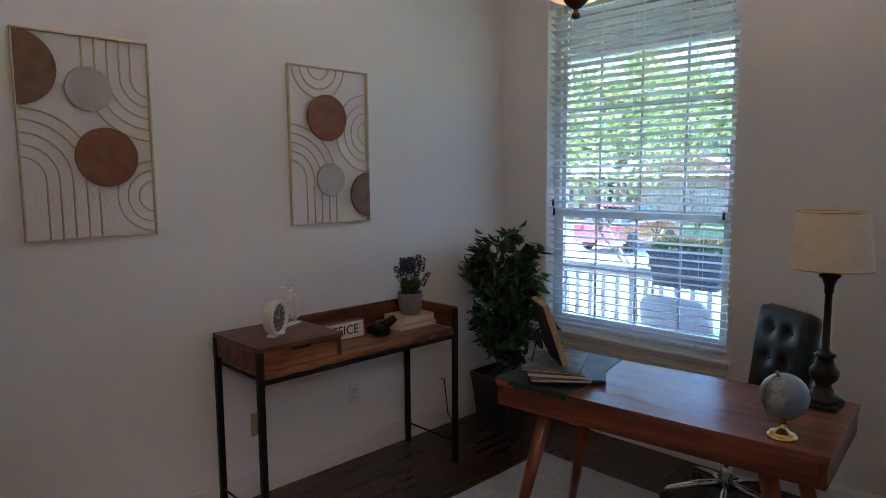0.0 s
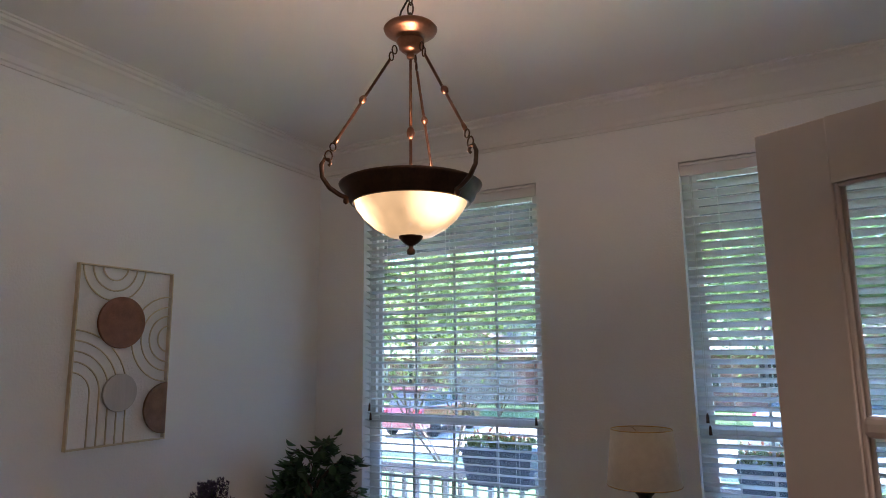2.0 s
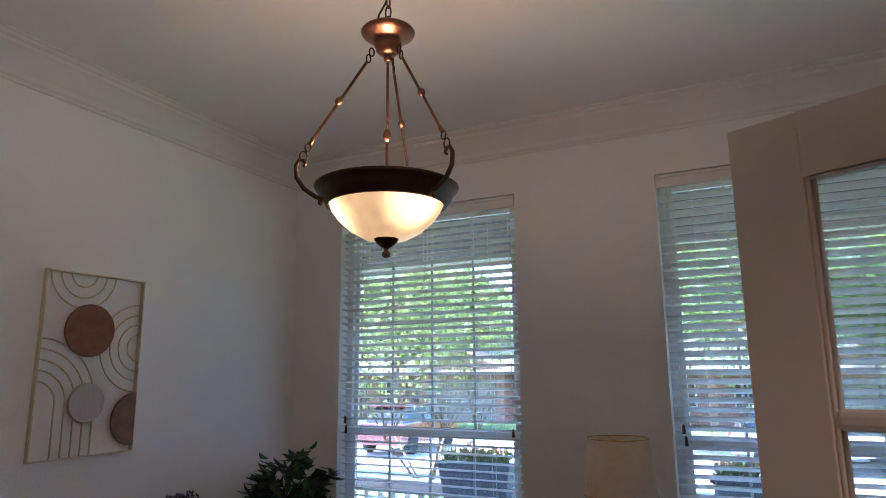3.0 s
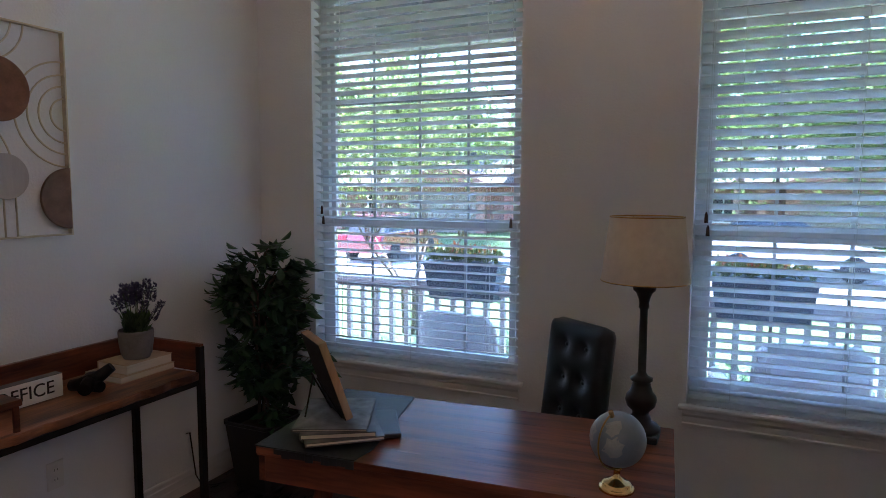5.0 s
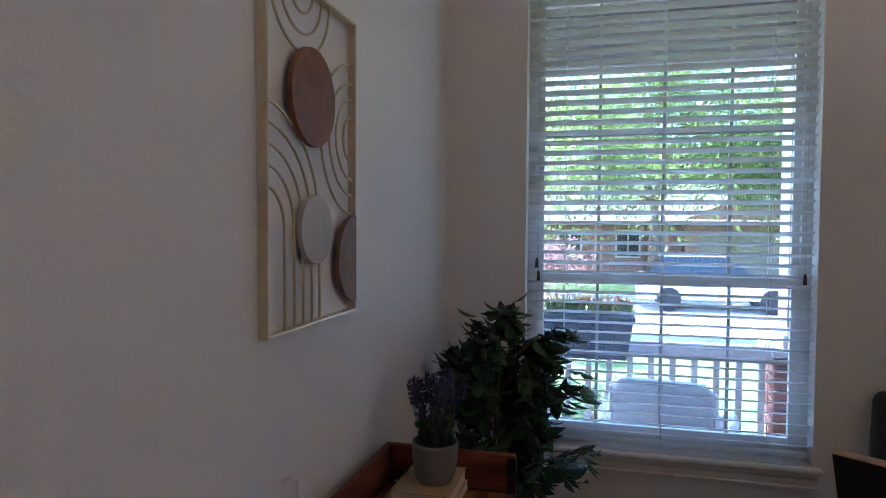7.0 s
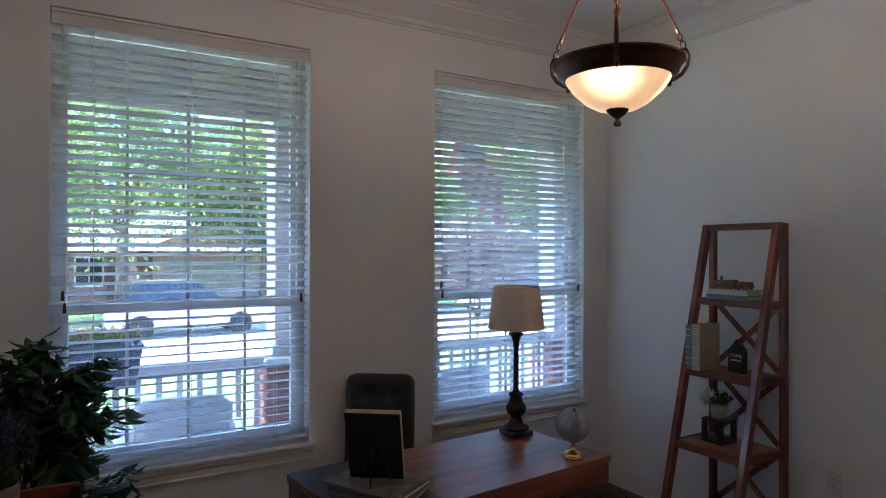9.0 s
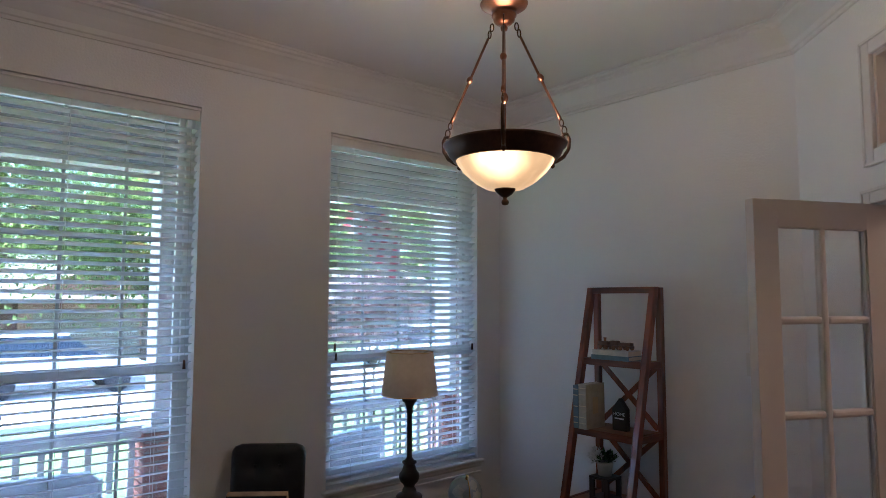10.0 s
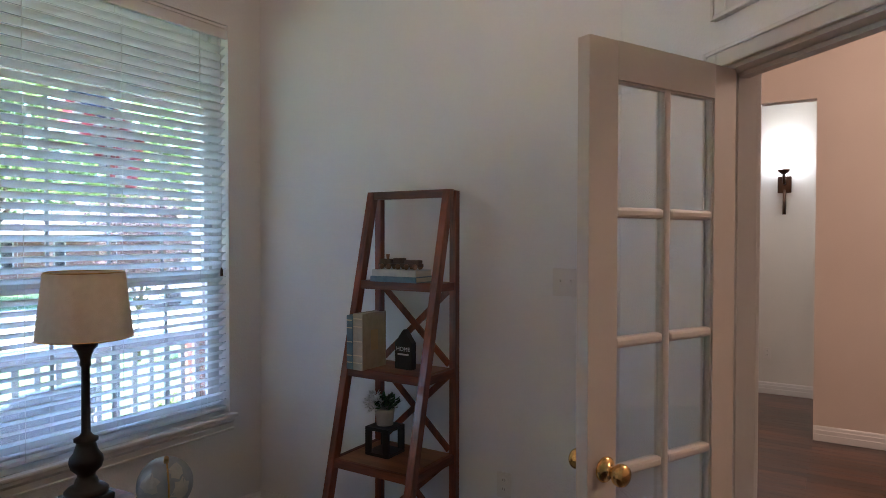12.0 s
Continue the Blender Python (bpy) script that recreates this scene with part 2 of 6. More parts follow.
# ---- mesh helpers ----
def box(bm, x0, x1, y0, y1, z0, z1, bevel=0.0, m=None, seg=2):
    r = bmesh.ops.create_cube(bm, size=1.0)
    vs = r["verts"]
    bmesh.ops.scale(bm, vec=(abs(x1 - x0), abs(y1 - y0), abs(z1 - z0)), verts=vs)
    bmesh.ops.translate(bm, vec=((x0 + x1) / 2, (y0 + y1) / 2, (z0 + z1) / 2), verts=vs)
    if bevel:
        es = list({e for v in vs for e in v.link_edges})
        r = bmesh.ops.bevel(bm, geom=es, offset=bevel, segments=seg, affect="EDGES", profile=0.5)
        vs = list({v for f in r["faces"] for v in f.verts} | {v for v in vs if v.is_valid})
    if m is not None:
        bmesh.ops.transform(bm, matrix=m, verts=vs)
    return bm


def lathe(bm, profile, n=32, at=(0, 0, 0), close=True, m=None):
    """Turned body from (radius, height) pairs."""
    rings = []
    for r, z in profile:
        rings.append([bm.verts.new((at[0] + r * math.cos(2 * math.pi * i / n), at[1] + r * math.sin(2 * math.pi * i / n), at[2] + z)) for i in range(n)])
    for a, b in zip(rings, rings[1:]):
        for i in range(n):
            bm.faces.new((a[i], a[(i + 1) % n], b[(i + 1) % n], b[i])).smooth = True
    if close:
        bm.faces.new(list(reversed(rings[0])))
        bm.faces.new(rings[-1])
    if m is not None:
        bmesh.ops.transform(bm, matrix=m, verts=[v for r in rings for v in r])
    return bm


def tube(bm, pts, r, n=8, closed=False):
    """A round bar along points; r a number or one for each point."""
    pts = [Vector(p) for p in pts]
    k = len(pts)
    rs = r if isinstance(r, (list, tuple)) else [r] * k
    rings, up = [], None
    for i, p in enumerate(pts):
        a = pts[(i - 1) % k] if closed or i > 0 else p
        b = pts[(i + 1) % k] if closed or i < k - 1 else p
        d = (b - a).normalized()
        if up is None:
            up = d.orthogonal().normalized()
        up = (up - d * up.dot(d)).normalized()
        side = d.cross(up)
        rings.append([bm.verts.new(p + (up * math.cos(2 * math.pi * j / n) + side * math.sin(2 * math.pi * j / n)) * rs[i]) for j in range(n)])
    pairs = list(zip(rings, rings[1:])) + ([(rings[-1], rings[0])] if closed else [])
    for a, b in pairs:
        for j in range(n):
            bm.faces.new((a[j], a[(j + 1) % n], b[(j + 1) % n], b[j])).smooth = True
    if not closed:
        bm.faces.new(list(reversed(rings[0])))
        bm.faces.new(rings[-1])
    return bm


def prism(bm, poly, axis, a, b, bevel=0.0):
    """A polygon in the plane across an axis, pushed from a to b."""
    def at(p, t):
        return {"x": (t, p[0], p[1]), "y": (p[0], t, p[1]), "z": (p[0], p[1], t)}[axis]
    lo, hi = [bm.verts.new(at(p, a)) for p in poly], [bm.verts.new(at(p, b)) for p in poly]
    fs = [bm.faces.new(lo), bm.faces.new(list(reversed(hi)))]
    n = len(poly)
    for i in range(n):
        fs.append(bm.faces.new((lo[i], hi[i], hi[(i + 1) % n], lo[(i + 1) % n])))
    bmesh.ops.recalc_face_normals(bm, faces=fs)
    if bevel:
        bmesh.ops.bevel(bm, geom=list({e for f in fs for e in f.edges}), offset=bevel, segments=2, affect="EDGES", profile=0.5)
    return bm


def mesh(name, bm, material):
    me = bpy.data.meshes.new(name)
    bm.normal_update()
    bm.to_mesh(me)
    bm.free()
    me.materials.append(material)
    return me


def part(name, bm, material, parent, label=""):
    ob = new(name, mesh(name, bm, material))
    ob.parent = parent
    return tagged(ob, label)


def thing(name, m, label, category, group="", kind=""):
    ob = new(name)
    ob.empty_display_size = 0.1
    ob.matrix_world = m
    return tagged(ob, label, category, group, kind)


def solid(name, bm, material, label, category="", kind="", m=None):
    ob = new(name, mesh(name, bm, material))
    if m is not None:
        ob.matrix_world = m
    return tagged(ob, label, category, "", kind)


def B():
    return bmesh.new()


def leaves(count, spread, size, seed, fold=0.25):
    """Pointed folded leaves; spread(rng) gives place and outward way."""
    rng = random.Random(seed)
    vs, fs = [], []
    for _ in range(count):
        p, way = spread(rng)
        s = size * rng.uniform(0.65, 1.25)
        d = (Vector(way) + Vector((rng.uniform(-1, 1), rng.uniform(-1, 1), rng.uniform(-1.0, 0.6))) * 0.75).normalized()
        w = d.cross(Vector((rng.uniform(-.4, .4), rng.uniform(-.4, .4), 1))).normalized()
        u = d.cross(w)
        p = Vector(p)
        k = len(vs)
        vs += [p, p + d * s * 0.45 + w * s * 0.25 + u * s * fold * 0.4, p + d * s - u * s * 0.1, p + d * s * 0.45 - w * s * 0.25 + u * s * fold * 0.4, p + d * s * 0.5]
        fs += [(k, k + 1, k + 4), (k + 1, k + 2, k + 4), (k, k + 4, k + 3), (k + 4, k + 2, k + 3)]
    return vs, fs


def oval_leaves(count, spread, size, seed):
    """Oval leaves folded along the midrib and drooping at the tip."""
    rng = random.Random(seed)
    vs, fs = [], []
    for _ in range(count):
        p, way = spread(rng)
        s = size * rng.uniform(0.65, 1.2)
        d = (Vector(way) + Vector((rng.uniform(-1, 1), rng.uniform(-1, 1), rng.uniform(-1.0, 0.7))) * 0.75).normalized()
        w = d.cross(Vector((rng.uniform(-.5, .5), rng.uniform(-.5, .5), 1))).normalized()
        u = d.cross(w)
        p = Vector(p)
        k = len(vs)
        mid = [p, p + d * s * 0.35, p + d * s * 0.7 - u * s * 0.03, p + d * s - u * s * 0.12]
        vs += mid
        for g in (1, -1):
            vs += [mid[0] + d * s * 0.16 + w * g * s * 0.15 + u * s * 0.04, mid[1] + d * s * 0.06 + w * g * s * 0.235 + u * s * 0.07, mid[2] + d * s * 0.04 + w * g * s * 0.15 + u * s * 0.03]
        for a, rev in ((k + 4, False), (k + 7, True)):
            for f in ((k, a, k + 1), (k + 1, a, a + 1), (k + 1, a + 1, k + 2), (k + 2, a + 1, a + 2), (k + 2, a + 2, k + 3)):
                fs.append(tuple(reversed(f)) if rev else f)
    return vs, fs


def leaf_mesh(name, vf, material):
    me = bpy.data.meshes.new(name)
    me.from_pydata([tuple(v) for v in vf[0]], [], vf[1])
    me.materials.append(material)
    return me


def text_part(name, body, size, material, parent, m, extrude=0.001):
    cu = bpy.data.curves.new(name, "FONT")
    cu.body, cu.size, cu.extrude, cu.align_x, cu.align_y = body, size, extrude, "CENTER", "CENTER"
    tmp = bpy.data.objects.new("tmp", cu)
    scene.collection.objects.link(tmp)
    me = bpy.data.meshes.new_from_object(tmp.evaluated_get(bpy.context.evaluated_depsgraph_get()))
    bpy.data.objects.remove(tmp)
    me.materials.clear()
    me.materials.append(material)
    ob = new(name, me)
    ob.parent = parent
    ob.matrix_local = m
    return ob


# ---- the room: walls, floor, ceiling ----
W, D, H = 3.68, 3.75, 3.05
HH = 3.65
WX = ((0.361, 1.527), (2.285, 3.461))
WZ0, WZ1 = 0.60, 2.66
R2 = math.sqrt(0.5)
YD = -2.035
DIAG = Matrix(((-R2, R2, 0, W), (-R2, -R2, 0, YD), (0, 0, 1, 0), (0, 0, 0, 1)))
DU0, DU1, DLEN = 0.605, 1.95, 2.425
DZ = 2.05

bm = B()
for x0, x1 in ((-0.12, WX[0][0]), (WX[0][1], WX[1][0]), (WX[1][1], W + 0.12)):
    box(bm, x0, x1, 0, 0.15, -0.1, HH)
for x0, x1 in WX:
    box(bm, x0, x1, 0, 0.15, -0.1, WZ0 - 0.02)
    box(bm, x0, x1, 0, 0.15, WZ1, HH)
solid("wall_north", bm, WALL, "greige painted wall with two tall windows", "wall", "structure")
bm = B()
box(bm, -0.12, 0, -D - 0.12, 0, -0.1, HH)
solid("wall_west", bm, WALL, "greige painted wall behind console table", "wall", "structure")
bm = B()
box(bm, W, W + 0.12, -2.1, 0, -0.1, HH)
solid("wall_east", bm, WALL, "greige painted wall behind ladder shelf", "wall", "structure")
bm = B()
box(bm, -0.12, 1.93, -D - 0.12, -D, -0.1, HH)
solid("wall_south", bm, WALL, "plain greige painted back wall", "wall", "structure")
bm = B()
TU0, TU1, TZ0, TZ1 = 0.645, 1.995, 2.258, 2.63
box(bm, 0, DU0, 0, 0.12, -0.1, TZ0)
box(bm, DU1, DLEN, 0, 0.12, -0.1, TZ0)
box(bm, DU0, DU1, 0, 0.12, DZ, TZ0)
box(bm, 0, TU0, 0, 0.12, TZ0, TZ1)
box(bm, TU1, DLEN, 0, 0.12, TZ0, TZ1)
box(bm, 0, DLEN, 0, 0.12, TZ1, HH)
solid("wall_diagonal", bm, WALL, "greige painted diagonal wall with french door opening and transom", "wall", "structure", DIAG)
bm = B()
box(bm, -0.12, W + 0.12, -D - 0.12, 0.15, H, H + 0.1)
# the ceiling stops at the diagonal wall
geom = bm.verts[:] + bm.edges[:] + bm.faces[:]
r = bmesh.ops.bisect_plane(bm, geom=geom, plane_co=(W + 0.06, YD - 0.06, 0), plane_no=(R2, -R2, 0), clear_outer=True)
bmesh.ops.holes_fill(bm, edges=bm.edges[:])
solid("ceiling", bm, CEIL, "flat white painted ceiling with crown moulding", "ceiling", "structure")


def moulding(name, pts, profile, material, label, closed=False):
    """A profile of (distance from the wall, height) carried along wall feet, the room on the right hand."""
    n = len(pts)
    bm = B()
    rings = []
    for i in range(n):
        p = Vector(pts[i])
        a = Vector(pts[(i - 1) % n]) if closed or i else None
        b = Vector(pts[(i + 1) % n]) if closed or i < n - 1 else None
        ds = [(p - a).normalized()] if a is not None else []
        ds += [(b - p).normalized()] if b is not None else []
        ns = [Vector((d.y, -d.x)) for d in ds]
        m = sum(ns, Vector((0, 0)))
        m = m / m.length / max(0.2, (m / m.length).dot(ns[0]))
        rings.append([bm.verts.new((p.x + m.x * o, p.y + m.y * o, z)) for o, z in profile])
    k = len(profile)
    for i in range(n if closed else n - 1):
        a, b = rings[i], rings[(i + 1) % n]
        for j in range(k):
            bm.faces.new((a[j], a[(j + 1) % k], b[(j + 1) % k], b[j]))
    if not closed:
        bm.faces.new(rings[0])
        bm.faces.new(list(reversed(rings[-1])))
    bmesh.ops.recalc_face_normals(bm, faces=bm.faces[:])
    return solid(name, bm, material, label, "moulding", "structure")


ROOM = [(0, 0), (W, 0), (W, YD), (W - DLEN * R2, YD - DLEN * R2), (0, -D)]
crown = [(0.0, H - 0.17), (0.012, H - 0.17), (0.014, H - 0.155), (0.022, H - 0.15), (0.026, H - 0.125), (0.04, H - 0.105), (0.062, H - 0.075),
         (0.085, H - 0.05), (0.094, H - 0.045), (0.096, H - 0.03), (0.112, H - 0.024), (0.116, H - 0.012), (0.125, H - 0.010), (0.125, H - 0.001), (0.0, H - 0.001)]
moulding("crown_moulding", ROOM, crown, TRIM, "stepped white crown moulding round the ceiling", True)
base = [(0.0, 0.001), (0.016, 0.001), (0.016, 0.05), (0.013, 0.055), (0.013, 0.082), (0.010, 0.088), (0.008, 0.105), (0.004, 0.113), (0.0, 0.115)]


def on_diag(u, v=0.0):
    q = DIAG @ Vector((u, v, 0))
    return (q.x, q.y)


moulding("baseboard", [on_diag(DU1 + 0.06), ROOM[3], ROOM[4], ROOM[0], ROOM[1], ROOM[2], on_diag(DU0 - 0.06)], base, TRIM, "ribbed white painted baseboard")

# floor slab and hall shell
bm = B()
box(bm, -0.12, 8.4, -6.2, 0.15, -0.12, -0.012)
floor = solid("floor", bm, PLANK, "very dark stained wooden plank floor", "floor", "structure")

hall = [("wall_hall_far", 6.8, 6.92, -6.2, -2.60, 0, HH, PEACH, "warm peach painted hall wall"),
        ("wall_hall_header", 6.8, 6.92, -2.60, -0.9, 2.6, HH, PEACH, "warm peach header over a hall opening"),
        ("wall_hall_sconce", 8.25, 8.37, -6.2, -0.9, 0, HH, HALLW, "white painted wall lit by a wall sconce"),
        ("wall_hall_north", W + 0.12, 8.25, -1.02, -0.9, 0, HH, PEACH, "plain peach painted hall wall"),
        ("wall_hall_south", 0.4, 8.37, -6.32, -6.2, 0, HH, PEACH, "plain peach painted hall wall"),
        ("wall_hall_west", 0.28, 0.4, -6.32, -D - 0.12, 0, HH, PEACH, "plain peach painted hall wall"),
        ("ceiling_hall", -0.12, 8.4, -6.32, 0.15, HH, HH + 0.1, CEIL, "plain white hall ceiling")]
for nm, x0, x1, y0, y1, z0, z1, mt, lb in hall:
    bm = B()
    box(bm, x0, x1, y0, y1, z0, z1)
    solid(nm, bm, mt, lb, "ceiling" if "ceiling" in nm else "wall", "structure")
moulding("baseboard_hall", [(6.8, -2.60), (6.8, -6.2)], base, TRIM, "ribbed white hall baseboard")
moulding("baseboard_hall_far", [(8.25, -0.9), (8.25, -6.2)], base, TRIM, "ribbed white hall baseboard")


# ---- windows ----
def casing(bm, u0, u1, z0, z1, w, d=0.018, y=0.0, foot=None):
    """A picture-frame casing round an opening, standing proud towards -y."""
    lo = z0 - w if foot is None else foot
    box(bm, u0 - w, u0, y - d, y, lo, z1 + w, 0.004)
    box(bm, u1, u1 + w, y - d, y, lo, z1 + w, 0.004)
    box(bm, u0, u1, y - d, y, z1, z1 + w, 0.004)
    box(bm, u0 - w, u0 - w + 0.014, y - d - 0.007, y - d, lo, z1 + w, 0.003)
    box(bm, u1 + w - 0.014, u1 + w, y - d - 0.007, y - d, lo, z1 + w, 0.003)
    box(bm, u0 - w + 0.014, u1 + w - 0.014, y - d - 0.007, y - d, z1 + w - 0.014, z1 + w, 0.003)
    if foot is None:
        box(bm, u0, u1, y - d, y, z0 - w, z0, 0.004)
        box(bm, u0 - w + 0.014, u1 + w - 0.014, y - d - 0.007, y - d, z0 - w, z0 - w + 0.014, 0.003)
    return bm


MEET = 1.335
# white vinyl, greyed in its colour for the backlit look of the muntins
GRILLE_BACKLIT = mat("grille_vinyl_backlit", (0.48, 0.49, 0.49), (0.42, 0.43, 0.43), 0.45, scale=5, fine=80, bump=0.03)


def window(name, x0, x1):
    win = thing(name, pose(x0, 0, 0), "white vinyl double hung window with grilles and deep sill", "window", "", "structure")
    w = x1 - x0
    bm = B()
    box(bm, 0, 0.04, 0.085, 0.145, WZ0, WZ1)
    box(bm, w - 0.04, w, 0.085, 0.145, WZ0, WZ1)
    box(bm, 0.04, w - 0.04, 0.085, 0.145, WZ1 - 0.04, WZ1)
    box(bm, 0.04, w - 0.04, 0.085, 0.145, WZ0, WZ0 + 0.035)
    part("window_frame", bm, VINYL, win)
    bm = B()
    box(bm, 0.04, w - 0.04, 0.078, 0.108, MEET - 0.025, MEET + 0.018, 0.003)
    box(bm, 0.04, 0.075, 0.082, 0.106, WZ0 + 0.035, MEET - 0.025, 0.003)
    box(bm, w - 0.075, w - 0.04, 0.082, 0.106, WZ0 + 0.035, MEET - 0.025, 0.003)
    box(bm, 0.075, w - 0.075, 0.082, 0.106, WZ0 + 0.035, WZ0 + 0.085, 0.003)
    part("lower_sash", bm, VINYL, win)
    bm = B()
    box(bm, 0.04, 0.07, 0.112, 0.136, MEET, WZ1 - 0.04, 0.003)
    box(bm, w - 0.07, w - 0.04, 0.112, 0.136, MEET, WZ1 - 0.04, 0.003)
    box(bm, 0.07, w - 0.07, 0.112, 0.136, WZ1 - 0.075, WZ1 - 0.04, 0.003)
    box(bm, 0.07, w - 0.07, 0.112, 0.136, MEET - 0.02, MEET + 0.02, 0.003)
    part("upper_sash", bm, VINYL, win)
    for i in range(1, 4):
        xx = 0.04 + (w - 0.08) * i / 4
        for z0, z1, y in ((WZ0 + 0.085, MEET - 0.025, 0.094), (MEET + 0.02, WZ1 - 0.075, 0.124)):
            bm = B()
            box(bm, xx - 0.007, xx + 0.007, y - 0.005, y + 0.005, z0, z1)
            part("muntin", bm, GRILLE_BACKLIT, win)
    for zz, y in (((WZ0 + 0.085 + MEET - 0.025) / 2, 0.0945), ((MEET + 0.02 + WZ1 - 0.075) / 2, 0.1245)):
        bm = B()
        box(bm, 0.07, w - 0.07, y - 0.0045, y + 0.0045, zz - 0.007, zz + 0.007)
        part("muntin", bm, GRILLE_BACKLIT, win)
    for z0, z1, y in ((WZ0 + 0.08, MEET - 0.02, 0.0945), (MEET + 0.015, WZ1 - 0.07, 0.1245)):
        bm = B()
        box(bm, 0.06, w - 0.06, y - 0.002, y + 0.002, z0, z1)
        g = part("pane", bm, GLASS, win)
        g.visible_shadow = False
    bm = B()
    box(bm, -0.03, w + 0.03, -0.042, 0.0, WZ0 - 0.02, WZ0 + 0.002, 0.008)
    box(bm, 0.002, w - 0.002, 0.0, 0.085, WZ0 - 0.02, WZ0 + 0.002)
    part("window_sill", bm, TRIM, win)
    bm = B()
    prism(bm, [(0, WZ0 - 0.022), (-0.026, WZ0 - 0.022), (-0.026, WZ0 - 0.036), (-0.016, WZ0 - 0.05), (-0.016, WZ0 - 0.075), (-0.021, WZ0 - 0.08), (-0.021, WZ0 - 0.09), (0, WZ0 - 0.095)], "x", -0.012, w + 0.012)
    part("apron", bm, TRIM, win)
    for sx in (0.06, w - 0.06):
        bm = B()
        box(bm, sx - 0.02, sx + 0.02, 0.068, 0.078, MEET - 0.005, MEET + 0.012, 0.003)
        part("sash_lock", bm, VINYL, win)
    return win


def blind(x0, x1, tilt, top, bottom):
    w = x1 - x0
    bl = thing("window_blind", pose(x0, 0, 0), "white faux wood horizontal blind lowered with open slats", "blind", "window blinds")
    bm = B()
    box(bm, 0.004, w - 0.004, 0.002, 0.014, top - 0.075, top - 0.009, 0.004)
    box(bm, 0.004, w - 0.004, -0.009, 0.002, top - 0.024, top - 0.009, 0.003)
    box(bm, 0.01, w - 0.01, 0.014, 0.062, top - 0.05, top - 0.004)
    part("valance", bm, TRIM, bl)
    bm = B()
    box(bm, 0.008, w - 0.008, 0.012, 0.062, bottom, bottom + 0.018, 0.004)
    part("bottom_rail", bm, SLATM, bl)
    bm = B()
    arc = [(-0.0245, -0.001), (-0.012, 0.0016), (0.0, 0.0024), (0.012, 0.0016), (0.0245, -0.001), (0.0245, -0.0044), (0.012, -0.0018), (0, -0.001), (-0.012, -0.0018), (-0.0245, -0.0044)]
    prism(bm, arc, "x", 0.008, w - 0.008)
    me = mesh("slat", bm, SLATM)
    n = int((top - 0.085 - bottom - 0.03) / 0.0435)
    for i in range(n):
        s = new("slat", me)
        s.parent = bl
        s.matrix_local = pose(0, 0.037, bottom + 0.045 + i * 0.0435, -(tilt + 2.0 * math.sin(i * 2.3)), 0, 0)
    for cx in (0.17, w / 2, w - 0.17):
        for cy in (0.011, 0.063):
            bm = B()
            tube(bm, [(cx, cy, bottom + 0.01), (cx, cy, top - 0.05)], 0.0011, 5)
            part("ladder_cord", bm, CORD, bl)
    for cx, zz in ((0.05, 1.42), (0.058, 1.365), (w - 0.045, 1.375)):
        bm = B()
        tube(bm, [(cx, 0.004, zz), (cx, 0.004, top - 0.06)], 0.0012, 5)
        part("pull_cord", bm, CORD, bl)
        bm = B()
        lathe(bm, [(0.003, 0.045), (0.006, 0.035), (0.0075, 0.01), (0.0085, 0.0)], 10, (cx, 0.004, zz - 0.04))
        part("tassel", bm, BRONZE, bl, "small dark cord tassel")
    return bl


window("window_1", *WX[0])
window("window_2", *WX[1])
blind(*WX[0], 17, WZ1, 0.625)
blind(*WX[1], 31, WZ1, 0.622)

# ---- the french door ----
bm = B()
casing(bm, DU0, DU1, 0, DZ, 0.057, foot=0.0)
casing(bm, TU0, TU1, TZ0, TZ1, 0.062)
for u0, u1 in ((DU0, DU0 + 0.012), (DU1 - 0.012, DU1)):
    box(bm, u0, u1, 0.001, 0.119, 0, DZ)
    box(bm, u0 - 0.001, u1 + 0.005, 0.05, 0.085, 0, DZ - 0.012)
box(bm, DU0 + 0.012, DU1 - 0.012, 0.001, 0.119, DZ - 0.012, DZ + 0.001)
box(bm, DU0 + 0.012, DU1 - 0.012, 0.05, 0.085, DZ - 0.026, DZ - 0.012)
casing(bm, DU0, DU1, 0, DZ, 0.057, y=0.145, foot=0.0)
solid("door_casing", bm, TRIM, "white painted casing and jamb round the french door", "door frame", "structure", DIAG)
tw = thing("transom_window", DIAG, "fixed transom window over the french door", "window", "", "structure")
bm = B()
for u0, u1 in ((TU0, TU0 + 0.014), (TU1 - 0.014, TU1)):
    box(bm, u0, u1, 0.001, 0.119, TZ0, TZ1)
box(bm, TU0 + 0.014, TU1 - 0.014, 0.001, 0.119, TZ0, TZ0 + 0.014)
box(bm, TU0 + 0.014, TU1 - 0.014, 0.001, 0.119, TZ1 - 0.014, TZ1)
for k in range(1, 3):
    uu = TU0 + (TU1 - TU0) * k / 3
    box(bm, uu - 0.011, uu + 0.011, 0.07, 0.095, TZ0 + 0.014, TZ1 - 0.014, 0.003)
part("frame", bm, DOORP, tw)
bm = B()
box(bm, TU0 + 0.012, TU1 - 0.012, 0.08, 0.084, TZ0 + 0.012, TZ1 - 0.012)
part("pane", bm, DGLASS, tw).visible_shadow = False

HINGE = Vector((3.235, -2.508, 0.0))
LATCH = Vector((2.685, -2.251, 0.0))
ld = (LATCH - HINGE).normalized()
LW, LT = 0.607, 0.04
LEAFM = Matrix.Translation(HINGE + Vector((0, 0, 0.012))) @ Matrix.Rotation(math.atan2(ld.y, ld.x), 4, "Z")
door = thing("door_1", LEAFM, "cream painted ten-lite french door standing open", "door", "", "structure")
SW, TR, BR, LHT = 0.103, 0.098, 0.25, 2.028
bm = B()
